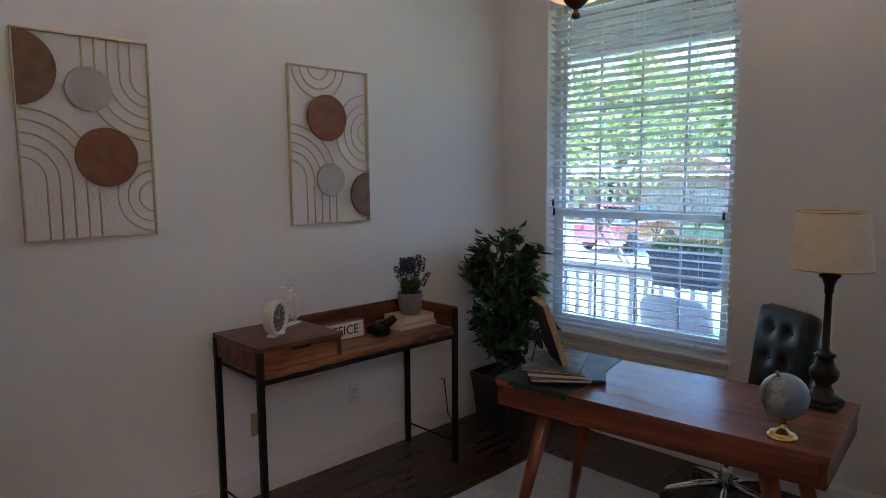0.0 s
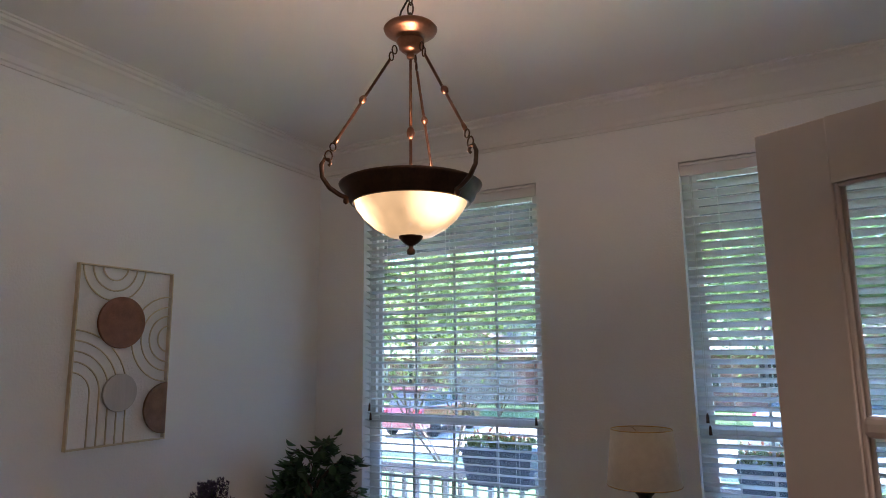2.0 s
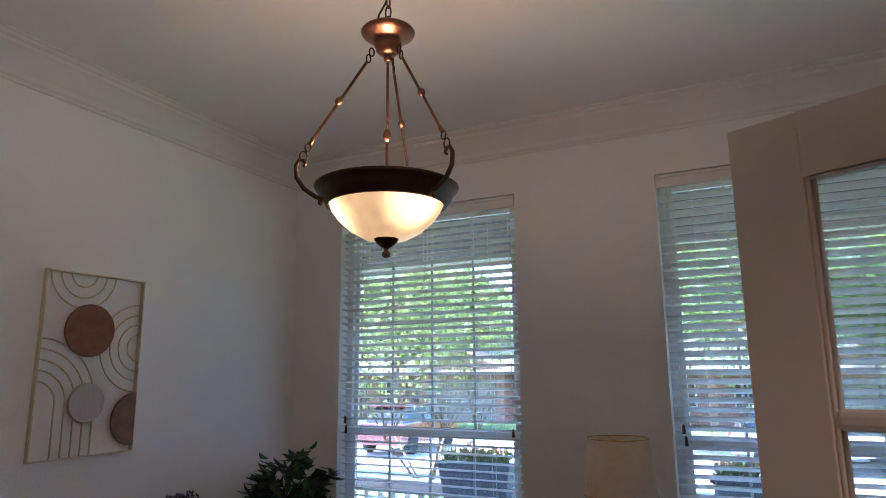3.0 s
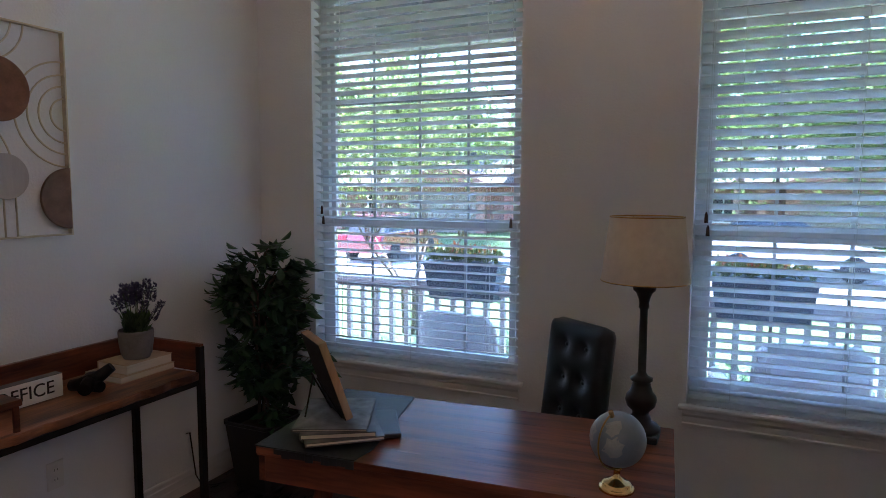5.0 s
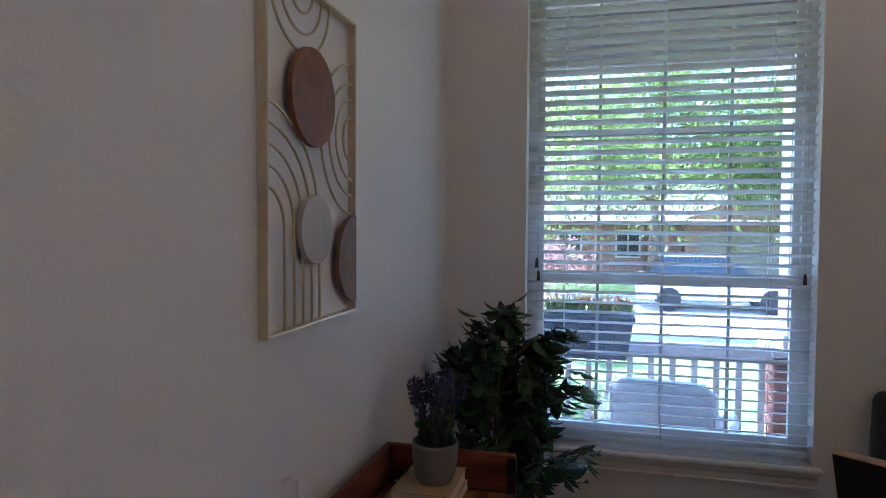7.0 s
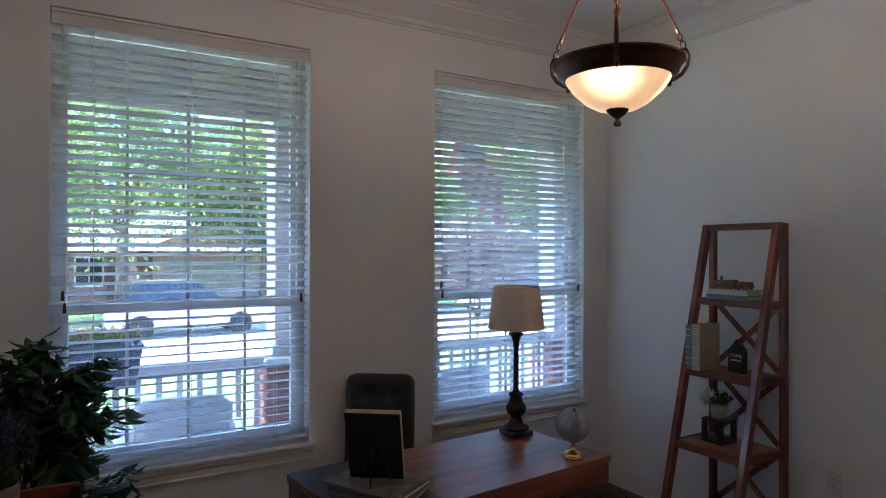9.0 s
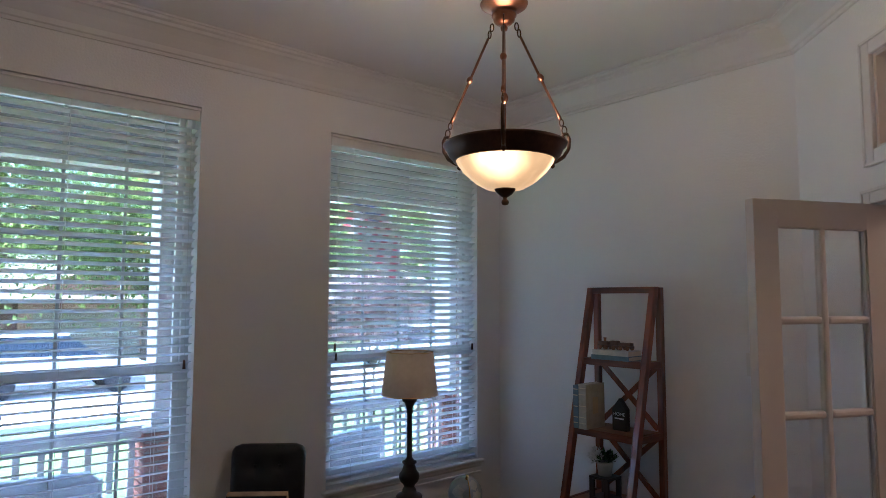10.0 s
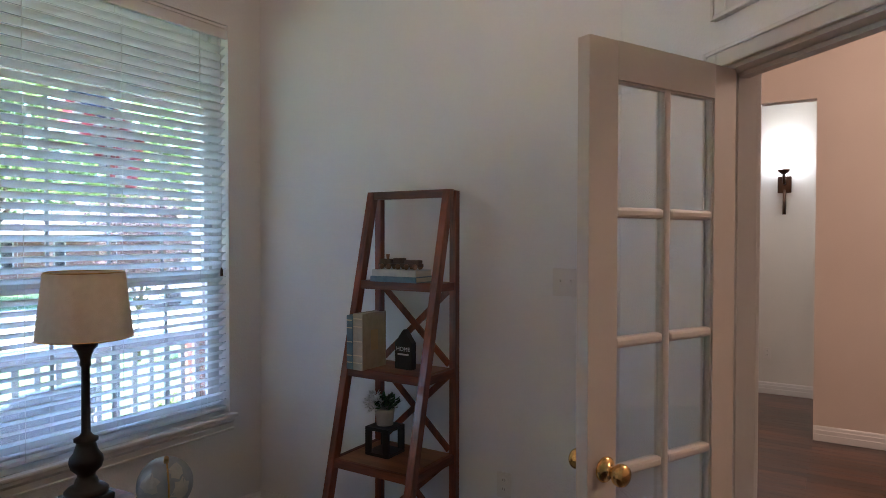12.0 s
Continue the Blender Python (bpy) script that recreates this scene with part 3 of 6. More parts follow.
# the side seen from the room lies at y = 0, the body behind it
box(bm, 0, SW, -LT, 0, 0, LHT, 0.002)
box(bm, LW - SW, LW, -LT, 0, 0, LHT, 0.002)
box(bm, SW, LW - SW, -LT, 0, LHT - TR, LHT)
box(bm, SW, LW - SW, -LT, 0, 0, BR)
part("door_frame", bm, DOORP, door)
GZ0, GZ1 = BR, LHT - TR
bm = B()
for x in (SW, LW - SW - 0.006):
    box(bm, x, x + 0.006, -0.013, -0.005, GZ0, GZ1, 0.002)
    box(bm, x, x + 0.006, -LT + 0.005, -LT + 0.013, GZ0, GZ1, 0.002)
for z in (GZ0, GZ1 - 0.006):
    box(bm, SW + 0.006, LW - SW - 0.006, -0.013, -0.005, z, z + 0.006, 0.002)
part("glazing_bead", bm, DOORP, door)
bm = B()
box(bm, LW / 2 - 0.014, LW / 2 + 0.014, -LT + 0.003, -0.003, GZ0, GZ1, 0.009)
part("muntin", bm, DOORP, door)
pitch = (GZ1 - GZ0) / 5
for i in range(5):
    if i:
        for a, b in ((SW, LW / 2 - 0.014), (LW / 2 + 0.014, LW - SW)):
            bm = B()
            box(bm, a, b, -LT + 0.003, -0.003, GZ0 + i * pitch - 0.014, GZ0 + i * pitch + 0.014, 0.009)
            part("muntin", bm, DOORP, door)
    for a, b in ((SW, LW / 2 - 0.014), (LW / 2 + 0.014, LW - SW)):
        z0, z1 = GZ0 + i * pitch + (0.014 if i else 0), GZ0 + (i + 1) * pitch - (0.014 if i < 4 else 0)
        bm = B()
        box(bm, a + 0.002, b - 0.002, -LT / 2 - 0.002, -LT / 2 + 0.002, z0 + 0.002, z1 - 0.002)
        part("pane", bm, DGLASS, door).visible_shadow = False
for s, y in ((1, 0.0), (-1, -LT)):
    bm = B()
    lathe(bm, [(0.032, 0.0), (0.033, 0.004), (0.026, 0.01), (0.012, 0.014), (0.011, 0.03), (0.02, 0.036), (0.0275, 0.046), (0.0285, 0.056), (0.025, 0.064), (0.012, 0.069), (0.003, 0.07)], 28,
          m=Matrix.Translation((LW - 0.062, y, 0.945)) @ Matrix.Rotation(radians(-90 * s), 4, "X"))
    part("door_knob", bm, BRASS, door, "polished brass round knob")
for z in (0.2, 1.0, 1.82):
    bm = B()
    lathe(bm, [(0.006, 0), (0.006, 0.09)], 10, (-0.004, -LT - 0.004, z))
    part("hinge", bm, BRASS, door)

# hall sconce and outlet
sc = thing("wall_sconce", pose(8.25, -2.29, 2.07), "bronze wall sconce with glowing white glass shade", "wall lamp")
bm = B()
box(bm, -0.03, 0, -0.06, 0.06, -0.09, 0.07, 0.006)
part("backplate", bm, BRONZE, sc)
bm = B()
tube(bm, [(-0.03, 0, 0.0), (-0.10, 0, 0.0), (-0.13, 0, 0.05), (-0.13, 0, 0.10)], 0.012, 8)
lathe(bm, [(0.012, 0.0), (0.05, 0.03), (0.055, 0.05)], 16, (-0.13, 0, 0.08))
tube(bm, [(-0.03, 0, -0.06), (-0.04, 0, -0.30)], [0.012, 0.016], 8)
part("arm", bm, BRONZE, sc)
bm = B()
lathe(bm, [(0.05, 0.0), (0.085, 0.03), (0.12, 0.09), (0.14, 0.17), (0.134, 0.17), (0.11, 0.09), (0.04, 0.01)], 28, (-0.13, 0, 0.125), close=False)
part("glass_shade", bm, glow("sconce_glass", (1.0, 0.95, 0.85), SGLOW), sc)
lp = bpy.data.lights.new("sconce_bulb", "POINT")
lp.energy, lp.color, lp.shadow_soft_size = SCONCE, (1.0, 0.95, 0.84), 0.09
new("sconce_bulb", lp).matrix_world = pose(8.12, -2.29, 2.30)
# unseen lamp added to light the sconce wall evenly; no fixture modelled
lp = bpy.data.lights.new("corridor_ceiling_lamp", "POINT")
lp.energy, lp.color, lp.shadow_soft_size = 1.7, (1.0, 0.95, 0.78), 0.3
new("corridor_ceiling_lamp", lp).matrix_world = pose(7.35, -3.9, 3.2)
# warm point light, itself unseen, stands in for the hall's lighting
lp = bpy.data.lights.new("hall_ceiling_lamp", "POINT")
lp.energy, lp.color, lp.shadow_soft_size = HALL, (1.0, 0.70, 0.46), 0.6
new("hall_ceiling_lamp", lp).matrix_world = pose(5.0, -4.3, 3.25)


def wall_plate(name, m, label, material, sockets=True, wide=0.07):
    pl = thing(name, m, label, "outlet" if sockets else "switch")
    bm = B()
    box(bm, 0, 0.0065, -wide / 2, wide / 2, -0.057, 0.057, 0.0025)
    part("plate", bm, material, pl)
    if sockets:
        for z in (-0.02, 0.02):
            bm = B()
            lathe(bm, [(0.0165, 0.0), (0.016, 0.003)], 20, m=Matrix.Translation((0.006, 0, z)) @ Matrix.Rotation(radians(90), 4, "Y"))
            so = part("socket", bm, material, pl)
            for y in (-0.006, 0.006):
                bm = B()
                box(bm, 0.009, 0.0097, y - 0.001, y + 0.001, z - 0.001, z + 0.008)
                part("slot", bm, INK, so)
    else:
        for y in (-0.023, 0.023):
            bm = B()
            box(bm, 0.006, 0.008, y - 0.005, y + 0.005, -0.012, 0.012, 0.0008)
            box(bm, 0.008, 0.018, y - 0.0035, y + 0.0035, 0.0, 0.011, 0.001)
            part("toggle", bm, material, pl)
    return pl


wall_plate("wall_outlet", pose(0, -1.272, 0.367), "ivory duplex wall outlet above baseboard", PLATE)
wall_plate("wall_outlet", pose(0, -1.865, 0.36), "almond plastic phone and cable plate", DPLATE)
wall_plate("wall_outlet", pose(W, -1.53, 0.455, 0, 0, 180), "ivory duplex wall outlet beside ladder shelf", PLATE)
wall_plate("light_switch", pose(W, -1.81, 1.356, 0, 0, 180), "ivory double toggle light switch plate", PLATE, False, 0.115)
wall_plate("wall_outlet", pose(8.25, -2.15, 0.4, 0, 0, 180), "ivory duplex outlet in the hall", PLATE)


# ---- pendant lamp ----
pend = thing("pendant_lamp", pose(1.828, -1.866, 0), "oil-rubbed bronze bowl pendant with lit alabaster glass", "pendant lamp")
bm = B()
lathe(bm, [(0.026, 2.035), (0.06, 2.036), (0.095, 2.052), (0.128, 2.076), (0.148, 2.098), (0.156, 2.114), (0.150, 2.114), (0.142, 2.100), (0.12, 2.084), (0.09, 2.060), (0.055, 2.046), (0.026, 2.044)], 96, close=False)
for v in bm.verts:
    v.co.z = 2.114 + (v.co.z - 2.114) * 1.19
    k = 1 + 0.014 * math.cos(16 * math.atan2(v.co.y, v.co.x)) * min(1, max(0, (v.co.z - 2.012) / 0.03))
    v.co.x, v.co.y = v.co.x * k, v.co.y * k
bowl_mat = glow("lit_alabaster", (1.0, 0.55, 0.20), BOWL, (0.85, 0.66, 0.43))
nt = bowl_mat.node_tree
tcb = nt.nodes.new("ShaderNodeTexCoord")
nb = nt.nodes.new("ShaderNodeTexNoise")
nb.inputs["Scale"].default_value, nb.inputs["Detail"].default_value = 16.0, 5.0
nt.links.new(tcb.outputs["Object"], nb.inputs["Vector"])
# three hot spots put into the emission stand in for bulbs behind the alabaster
total = None
for k in range(3):
    ds = nt.nodes.new("ShaderNodeVectorMath")
    ds.operation = "DISTANCE"
    ds.inputs[1].default_value = (0.105 * math.cos(k * 2.094 - 2.5), 0.105 * math.sin(k * 2.094 - 2.5), 2.125)
    nt.links.new(tcb.outputs["Object"], ds.inputs[0])
    fall = nt.nodes.new("ShaderNodeMapRange")
    fall.interpolation_type = "SMOOTHSTEP"
    fall.inputs[1].default_value, fall.inputs[2].default_value = 0.11, 0.02
    fall.inputs[3].default_value, fall.inputs[4].default_value = 0.0, 1.0
    nt.links.new(ds.outputs["Value"], fall.inputs[0])
    if total is None:
        total = fall.outputs[0]
    else:
        ad = nt.nodes.new("ShaderNodeMath")
        ad.operation = "ADD"
        nt.links.new(total, ad.inputs[0])
        nt.links.new(fall.outputs[0], ad.inputs[1])
        total = ad.outputs[0]
gain = nt.nodes.new("ShaderNodeMath")
gain.operation = "MULTIPLY_ADD"
gain.inputs[1].default_value, gain.inputs[2].default_value = BOWL * 2.3, BOWL * 0.42
nt.links.new(total, gain.inputs[0])
vein = nt.nodes.new("ShaderNodeMapRange")
vein.inputs[1].default_value, vein.inputs[2].default_value = 0.3, 0.7
vein.inputs[3].default_value, vein.inputs[4].default_value = 0.8, 1.2
nt.links.new(nb.outputs["Fac"], vein.inputs[0])
both = nt.nodes.new("ShaderNodeMath")
both.operation = "MULTIPLY"
nt.links.new(gain.outputs[0], both.inputs[0])
nt.links.new(vein.outputs[0], both.inputs[1])
nt.links.new(both.outputs[0], nt.nodes["Principled BSDF"].inputs["Emission Strength"])
part("glass_bowl", bm, bowl_mat, pend, "glowing alabaster glass bowl")
bm = B()
lathe(bm, [(0.002, 1.972), (0.009, 1.974), (0.012, 1.982), (0.011, 1.990), (0.006, 1.996), (0.007, 2.004), (0.014, 2.008), (0.024, 2.018), (0.032, 2.030), (0.034, 2.040), (0.03, 2.046), (0.004, 2.047)], 28)
for v in bm.verts:
    v.co.z = 1.972 + (v.co.z - 1.972) * 0.76
part("finial", bm, BRONZE, pend)
bm = B()
lathe(bm, [(0.152, 2.108), (0.158, 2.102), (0.164, 2.105), (0.167, 2.113), (0.175, 2.118), (0.180, 2.131), (0.188, 2.143), (0.193, 2.146), (0.196, 2.152), (0.191, 2.155), (0.18, 2.149), (0.172, 2.136), (0.160, 2.120), (0.152, 2.116)], 56, close=False)
part("rim", bm, BRONZE, pend, "dark bronze flared metal rim")
for az in (-137, -17, 103):
    a = radians(az)
    ca, sa = math.cos(a), math.sin(a)

    def pt(r, z, s=0.0):
        return (r * ca - s * sa, r * sa + s * ca, z)
    bm = B()
    tube(bm, [pt(0.170, 2.112), pt(0.192, 2.119), pt(0.220, 2.136), pt(0.240, 2.163), pt(0.243, 2.194), pt(0.235, 2.210), pt(0.223, 2.209), pt(0.218, 2.199), pt(0.224, 2.193)], [0.006, 0.006, 0.0065, 0.006, 0.006, 0.005, 0.005, 0.0045, 0.004], 8)
    lathe(bm, [(0.002, -0.008), (0.008, -0.003), (0.008, 0.004), (0.002, 0.008)], 10, pt(0.176, 2.104))
    part("scroll_hook", bm, BRONZE, pend)
    for cr, cz, lr, lz in ((0.224, 2.219, 0.010, 0.014), (0.213, 2.243, 0.008, 0.011), (0.046, 2.558, 0.007, 0.013), (0.055, 2.537, 0.006, 0.013)):
        bm = B()
        tube(bm, [pt(cr + lr * math.cos(t * math.pi / 5), cz + lz * math.sin(t * math.pi / 5)) for t in range(10)], 0.0022, 6, True)
        part("chain_link", bm, BRONZE, pend)
    bm = B()
    r0, z0, r1, z1 = 0.209, 2.253, 0.060, 2.526
    tube(bm, [pt(r0, z0), pt(r0 - (r0 - r1) * 0.06, z0 + (z1 - z0) * 0.06), pt(r0 - (r0 - r1) * 0.07, z0 + (z1 - z0) * 0.07), pt(r1, z1)], [0.006, 0.006, 0.0042, 0.0042], 8)
    rm, zm = (r0 + r1) / 2, (z0 + z1) / 2
    tube(bm, [pt(rm + 0.006, zm - 0.013), pt(rm + 0.003, zm - 0.007), pt(rm, zm), pt(rm - 0.003, zm + 0.007), pt(rm - 0.006, zm + 0.013)], [0.004, 0.009, 0.011, 0.009, 0.004], 10)
    part("rod", bm, COPPER, pend)
bm = B()
tube(bm, [(0, 0, 2.06), (0, 0, 2.28)], 0.0045, 8)
tube(bm, [(0, 0, 2.28), (0, 0, 2.29), (0, 0, 2.30), (0, 0, 2.31), (0, 0, 2.32)], [0.0045, 0.010, 0.012, 0.010, 0.0042], 10)
tube(bm, [(0, 0, 2.32), (0, 0, 2.545)], 0.0042, 8)
part("stem", bm, COPPER, pend)
bm = B()
lathe(bm, [(0.004, 2.535), (0.010, 2.537), (0.012, 2.545), (0.009, 2.551), (0.022, 2.556), (0.033, 2.566), (0.036, 2.580), (0.040, 2.584), (0.040, 2.590), (0.030, 2.596), (0.046, 2.603), (0.064, 2.610), (0.074, 2.617), (0.077, 2.624), (0.072, 2.630), (0.045, 2.634), (0.012, 2.637), (0.004, 2.640)], 44)
part("hub", bm, COPPER, pend, "aged copper turned hub")
for i in range(12):
    bm = B()
    z = 2.655 + i * 0.033
    ang = 0 if i % 2 else math.pi / 2
    tube(bm, [(0.009 * math.cos(t * math.pi / 6) * math.cos(ang), 0.009 * math.cos(t * math.pi / 6) * math.sin(ang), z + 0.021 * math.sin(t * math.pi / 6)) for t in range(12)], 0.0025, 6, True)
    part("chain_link", bm, BRONZE, pend)
bm = B()
tube(bm, [(0.0, -0.004, 2.63), (-0.03, 0.01, 2.645), (-0.055, 0.02, 2.668), (-0.04, 0.015, 2.70), (-0.012, 0.006, 2.725), (0.01, -0.006, 2.77), (-0.008, 0.008, 2.85), (0.008, 0, 2.95), (0, 0, 3.03)], 0.003, 6)
part("wire", bm, BLACK, pend, "looped dark lamp wire")
bm = B()
lathe(bm, [(0.07, 3.049), (0.07, 3.04), (0.05, 3.028), (0.015, 3.022)], 32)
part("canopy", bm, COPPER, pend)
for o in pend.children:
    for v in o.data.vertices:
        z = v.co.z
        v.co.z = 1.974 + (z - 1.972) * (1.06 if z < 2.25 else 1.06 - 0.06 * min(1.0, (z - 2.25) / 0.25)) if z < 2.5 else z + 0.002
lp = bpy.data.lights.new("pendant_bulb", "POINT")
lp.energy, lp.color, lp.shadow_soft_size = PEND, (1.0, 0.66, 0.40), 0.045
new("pendant_bulb", lp).matrix_world = pose(1.828, -1.866, 2.165)


# ---- wall art ----
def arc(cu, cv, r, a0, a1, n=20):
    return [(cu + r * math.cos(radians(a0 + (a1 - a0) * i / n)), cv + r * math.sin(radians(a0 + (a1 - a0) * i / n))) for i in range(n + 1)]


AW, AH = 0.487, 0.795


def wall_art(y0, label, wires, discs):
    """Gold frame with bent wires and wooden discs; u runs along the wall, v down from the top."""
    art = thing("wall_art", Matrix(((0, 0, 1, 0.0), (1, 0, 0, y0), (0, 1, 0, 1.328), (0, 0, 0, 1))), label, "wall art", "framed wire wall art")
    bm = B()
    t = 0.0065
    box(bm, 0, t, 0, AH, 0.004, 0.028, 0.001)
    box(bm, AW - t, AW, 0, AH, 0.004, 0.028, 0.001)
    box(bm, t, AW - t, 0, t, 0.004, 0.028, 0.001)
    box(bm, t, AW - t, AH - t, AH, 0.004, 0.028, 0.001)
    part("frame", bm, GOLD, art)
    for w in wires:
        bm = B()
        tube(bm, [(min(max(u, 0.004), AW - 0.004), min(max(v, 0.004), AH - 0.004), 0.015) for u, v in w], 0.0036, 8)
        part("wire", bm, GOLD, art)
    for u, v, r, a0, a1, m in discs:
        bm = B()
        pts = arc(u, v, r, a0, a1, 40)
        if a1 - a0 >= 360:
            pts = pts[:-1]
        prism(bm, pts, "z", 0.016, 0.030, 0.0015)
        part("disc", bm, m, art)
    return art


quarter = [arc(0.0, 0.23, r, 90, 0) + [(r, 0.0)] for r in (0.096, 0.141, 0.185, 0.23, 0.274)]
wires2 = list(quarter)
wires2 += [arc(0.18, AH, r, 180, 360) for r in (0.062, 0.11, 0.155)]
wires2 += [arc(AW, 0.474, r, 90, 270) for r in (0.063, 0.11, 0.154, 0.204)]
wall_art(-1.644, "gold framed wire wall art with brown and grey discs", wires2,
         [(0.222, 0.543, 0.117, 0, 360, DISC_BROWN), (0.235, 0.229, 0.084, 0, 360, DISC_GREY), (AW - 0.004, 0.146, 0.12, 90, 270, DISC_TAN)])
wires1 = [arc(0.0, 0.236, r, 90, 0) + [(r, 0.0)] for r in (0.087, 0.132, 0.178, 0.226, 0.270)]
wires1 += [[(AW - r, AH)] + arc(AW, 0.647, r, 180, 270) for r in (0.073, 0.115, 0.16, 0.206, 0.252)]
wires1 += [arc(AW, 0.165, r, 90, 270) for r in (0.065, 0.108, 0.148)]
wall_art(-2.787, "gold framed wire wall art with half and whole discs", wires1,
         [(0.304, 0.325, 0.117, 0, 360, DISC_BROWN), (0.25, 0.588, 0.085, 0, 360, DISC_GREY), (0.004, 0.652, 0.138, -90, 90, DISC_TAN)])

# ---- console table ----
con = thing("console_table", pose(0, 0, 0), "acacia wood console table on black iron legs", "console table")
CX0, CX1, CY0, CY1 = 0.034, 0.452, -2.088, -0.905
for x, ys in ((CX0 + 0.012, (CY0 + 0.014, CY1 - 0.014)), (CX1 - 0.012, (CY0 + 0.014, CY1 - 0.014))):
    for y in ys:
        bm = B()
        box(bm, x - 0.012, x + 0.012, y - 0.014, y + 0.014, 0, 0.862, 0.002)
        part("leg", bm, IRON, con)
for y in (CY0 + 0.014, CY1 - 0.014):
    bm = B()
    tube(bm, [(CX0 + 0.02, y, 0.115), (CX1 - 0.02, y, 0.115)], 0.005, 8)
    part("stretcher", bm, IRON, con)
bm = B()
box(bm, CX0 + 0.026, CX1 - 0.026, CY0 + 0.028, CY1 - 0.028, 0.712, 0.724)
box(bm, CX1 - 0.026, CX1 - 0.004, CY0 + 0.028, CY1 - 0.028, 0.700, 0.722, 0.002)
part("iron_frame", bm, IRON, con)
bm = B()
edge = [(CX1 - 0.002 + 0.006 * math.sin(i * 1.7) + 0.003 * math.sin(i * 4.1), CY0 + 0.03 + i * (CY1 - CY0 - 0.06) / 24) for i in range(25)]
prism(bm, [(CX0 + 0.0, CY1 - 0.03), (CX0 + 0.0, CY0 + 0.03)] + edge, "z", 0.724, 0.756, 0.003)
part("tabletop", bm, LIVE, con, "acacia slab with pale live front edge")
BY = -1.66
bm = B()
box(bm, CX0, CX1 + 0.004, CY0, BY, 0.843, 0.864, 0.003)
part("box_top", bm, WALNUT_Y, con)
bm = B()
box(bm, CX0 + 0.03, CX1 - 0.03, CY0 + 0.004, CY0 + 0.022, 0.757, 0.842)
part("box_side", bm, WALNUT_Y, con)
bm = B()
box(bm, CX0, CX1 - 0.012, BY - 0.02, BY - 0.002, 0.757, 0.842)
part("box_side", bm, WALNUT_Y, con)
bm = B()
fy0, fy1 = CY0 + 0.032, BY - 0.024
prism(bm, [(fy0, 0.760), (fy1, 0.760), (fy1, 0.840), (fy0 + 0.24, 0.840), (fy0 + 0.225, 0.825), (fy0 + 0.14, 0.825), (fy0 + 0.125, 0.840), (fy0, 0.840)], "x", CX1 - 0.03, CX1 - 0.012, 0.002)
part("drawer", bm, LIVE, con, "drawer front with notched finger pull")
bm = B()
box(bm, CX0, CX0 + 0.02, BY, CY1 - 0.002, 0.757, 0.872, 0.003)
part("back_rail", bm, WALNUT_Y, con)
bm = B()
box(bm, CX0 + 0.02, CX1 - 0.002, CY1 - 0.024, CY1 - 0.002, 0.757, 0.872, 0.003)
part("side_rail", bm, WALNUT, con)

# ---- on the console ----
clk = thing("table_clock", pose(0.295, -1.912, 0.864, 0, 0, 32), "round white enamel table clock with dark dial", "clock")
bm = B()
FACE = Matrix.Translation((0, 0, 0.082)) @ Matrix.Rotation(radians(90), 4, "Y")
lathe(bm, [(0.058, -0.028), (0.07, -0.026), (0.076, -0.015), (0.077, 0.012), (0.079, 0.02), (0.075, 0.027), (0.064, 0.024), (0.062, 0.012)], 48, m=FACE)
box(bm, -0.02, 0.02, -0.05, -0.02, 0.0, 0.015, 0.003)
box(bm, -0.02, 0.02, 0.02, 0.05, 0.0, 0.015, 0.003)
part("case", bm, WHITEP, clk)
bm = B()
lathe(bm, [(0.061, 0.0125), (0.061, 0.0145)], 40, m=FACE)
part("dial", bm, mat("clock_dial", (0.04, 0.038, 0.036), (0.22, 0.21, 0.20), 0.35, scale=18), clk, "dark clock dial")
for i in range(12):
    a = radians(30 * i)
    bm = B()
    box(bm, 0.0147, 0.0157, -0.0022, 0.0022, -0.006 if i % 3 else -0.009, 0.006, m=Matrix.Translation((0, 0, 0.082)) @ Matrix.Rotation(a, 4, "X") @ Matrix.Translation((0, 0, 0.05)))
    part("numeral", bm, WHITEP, clk)
for a, l in ((65, 0.032), (-20, 0.046)):
    bm = B()
    box(bm, 0.0158, 0.0168, -0.0018, 0.0018, -0.008, l, m=Matrix.Translation((0, 0, 0.082)) @ Matrix.Rotation(radians(a), 4, "X"))
    part("clock_arm", bm, WHITEP, clk)

bike = thing("bicycle_ornament", pose(0.16, -1.775, 0.864, 0, 0, 114) @ Matrix.Scale(0.95, 4), "white wire bicycle ornament on small stand", "ornament")


def ring(c, r, n=24):
    return [(c[0] + r * math.cos(2 * math.pi * i / n), 0, c[1] + r * math.sin(2 * math.pi * i / n)) for i in range(n)]


for c in ((-0.085, 0.085), (0.075, 0.085)):
    bm = B()
    tube(bm, ring(c, 0.062), 0.0035, 6, True)
    for i in range(6):
        a = math.pi * i / 6
        tube(bm, [(c[0] - 0.06 * math.cos(a), 0, c[1] - 0.06 * math.sin(a)), (c[0] + 0.06 * math.cos(a), 0, c[1] + 0.06 * math.sin(a))], 0.0009, 4)
    part("wheel", bm, WHITEP, bike)
bm = B()
for a, b in (((-0.085, 0.085), (-0.03, 0.175)), ((-0.03, 0.175), (0.05, 0.175)), ((-0.03, 0.195), (0.0, 0.09)), ((0.0, 0.09), (0.05, 0.175)), ((-0.085, 0.085), (0.0, 0.09)), ((0.075, 0.085), (0.045, 0.20)), ((0.045, 0.20), (0.062, 0.222))):
    tube(bm, [(a[0], 0, a[1]), (b[0], 0, b[1])], 0.0032, 6)
part("frame", bm, WHITEP, bike)
bm = B()
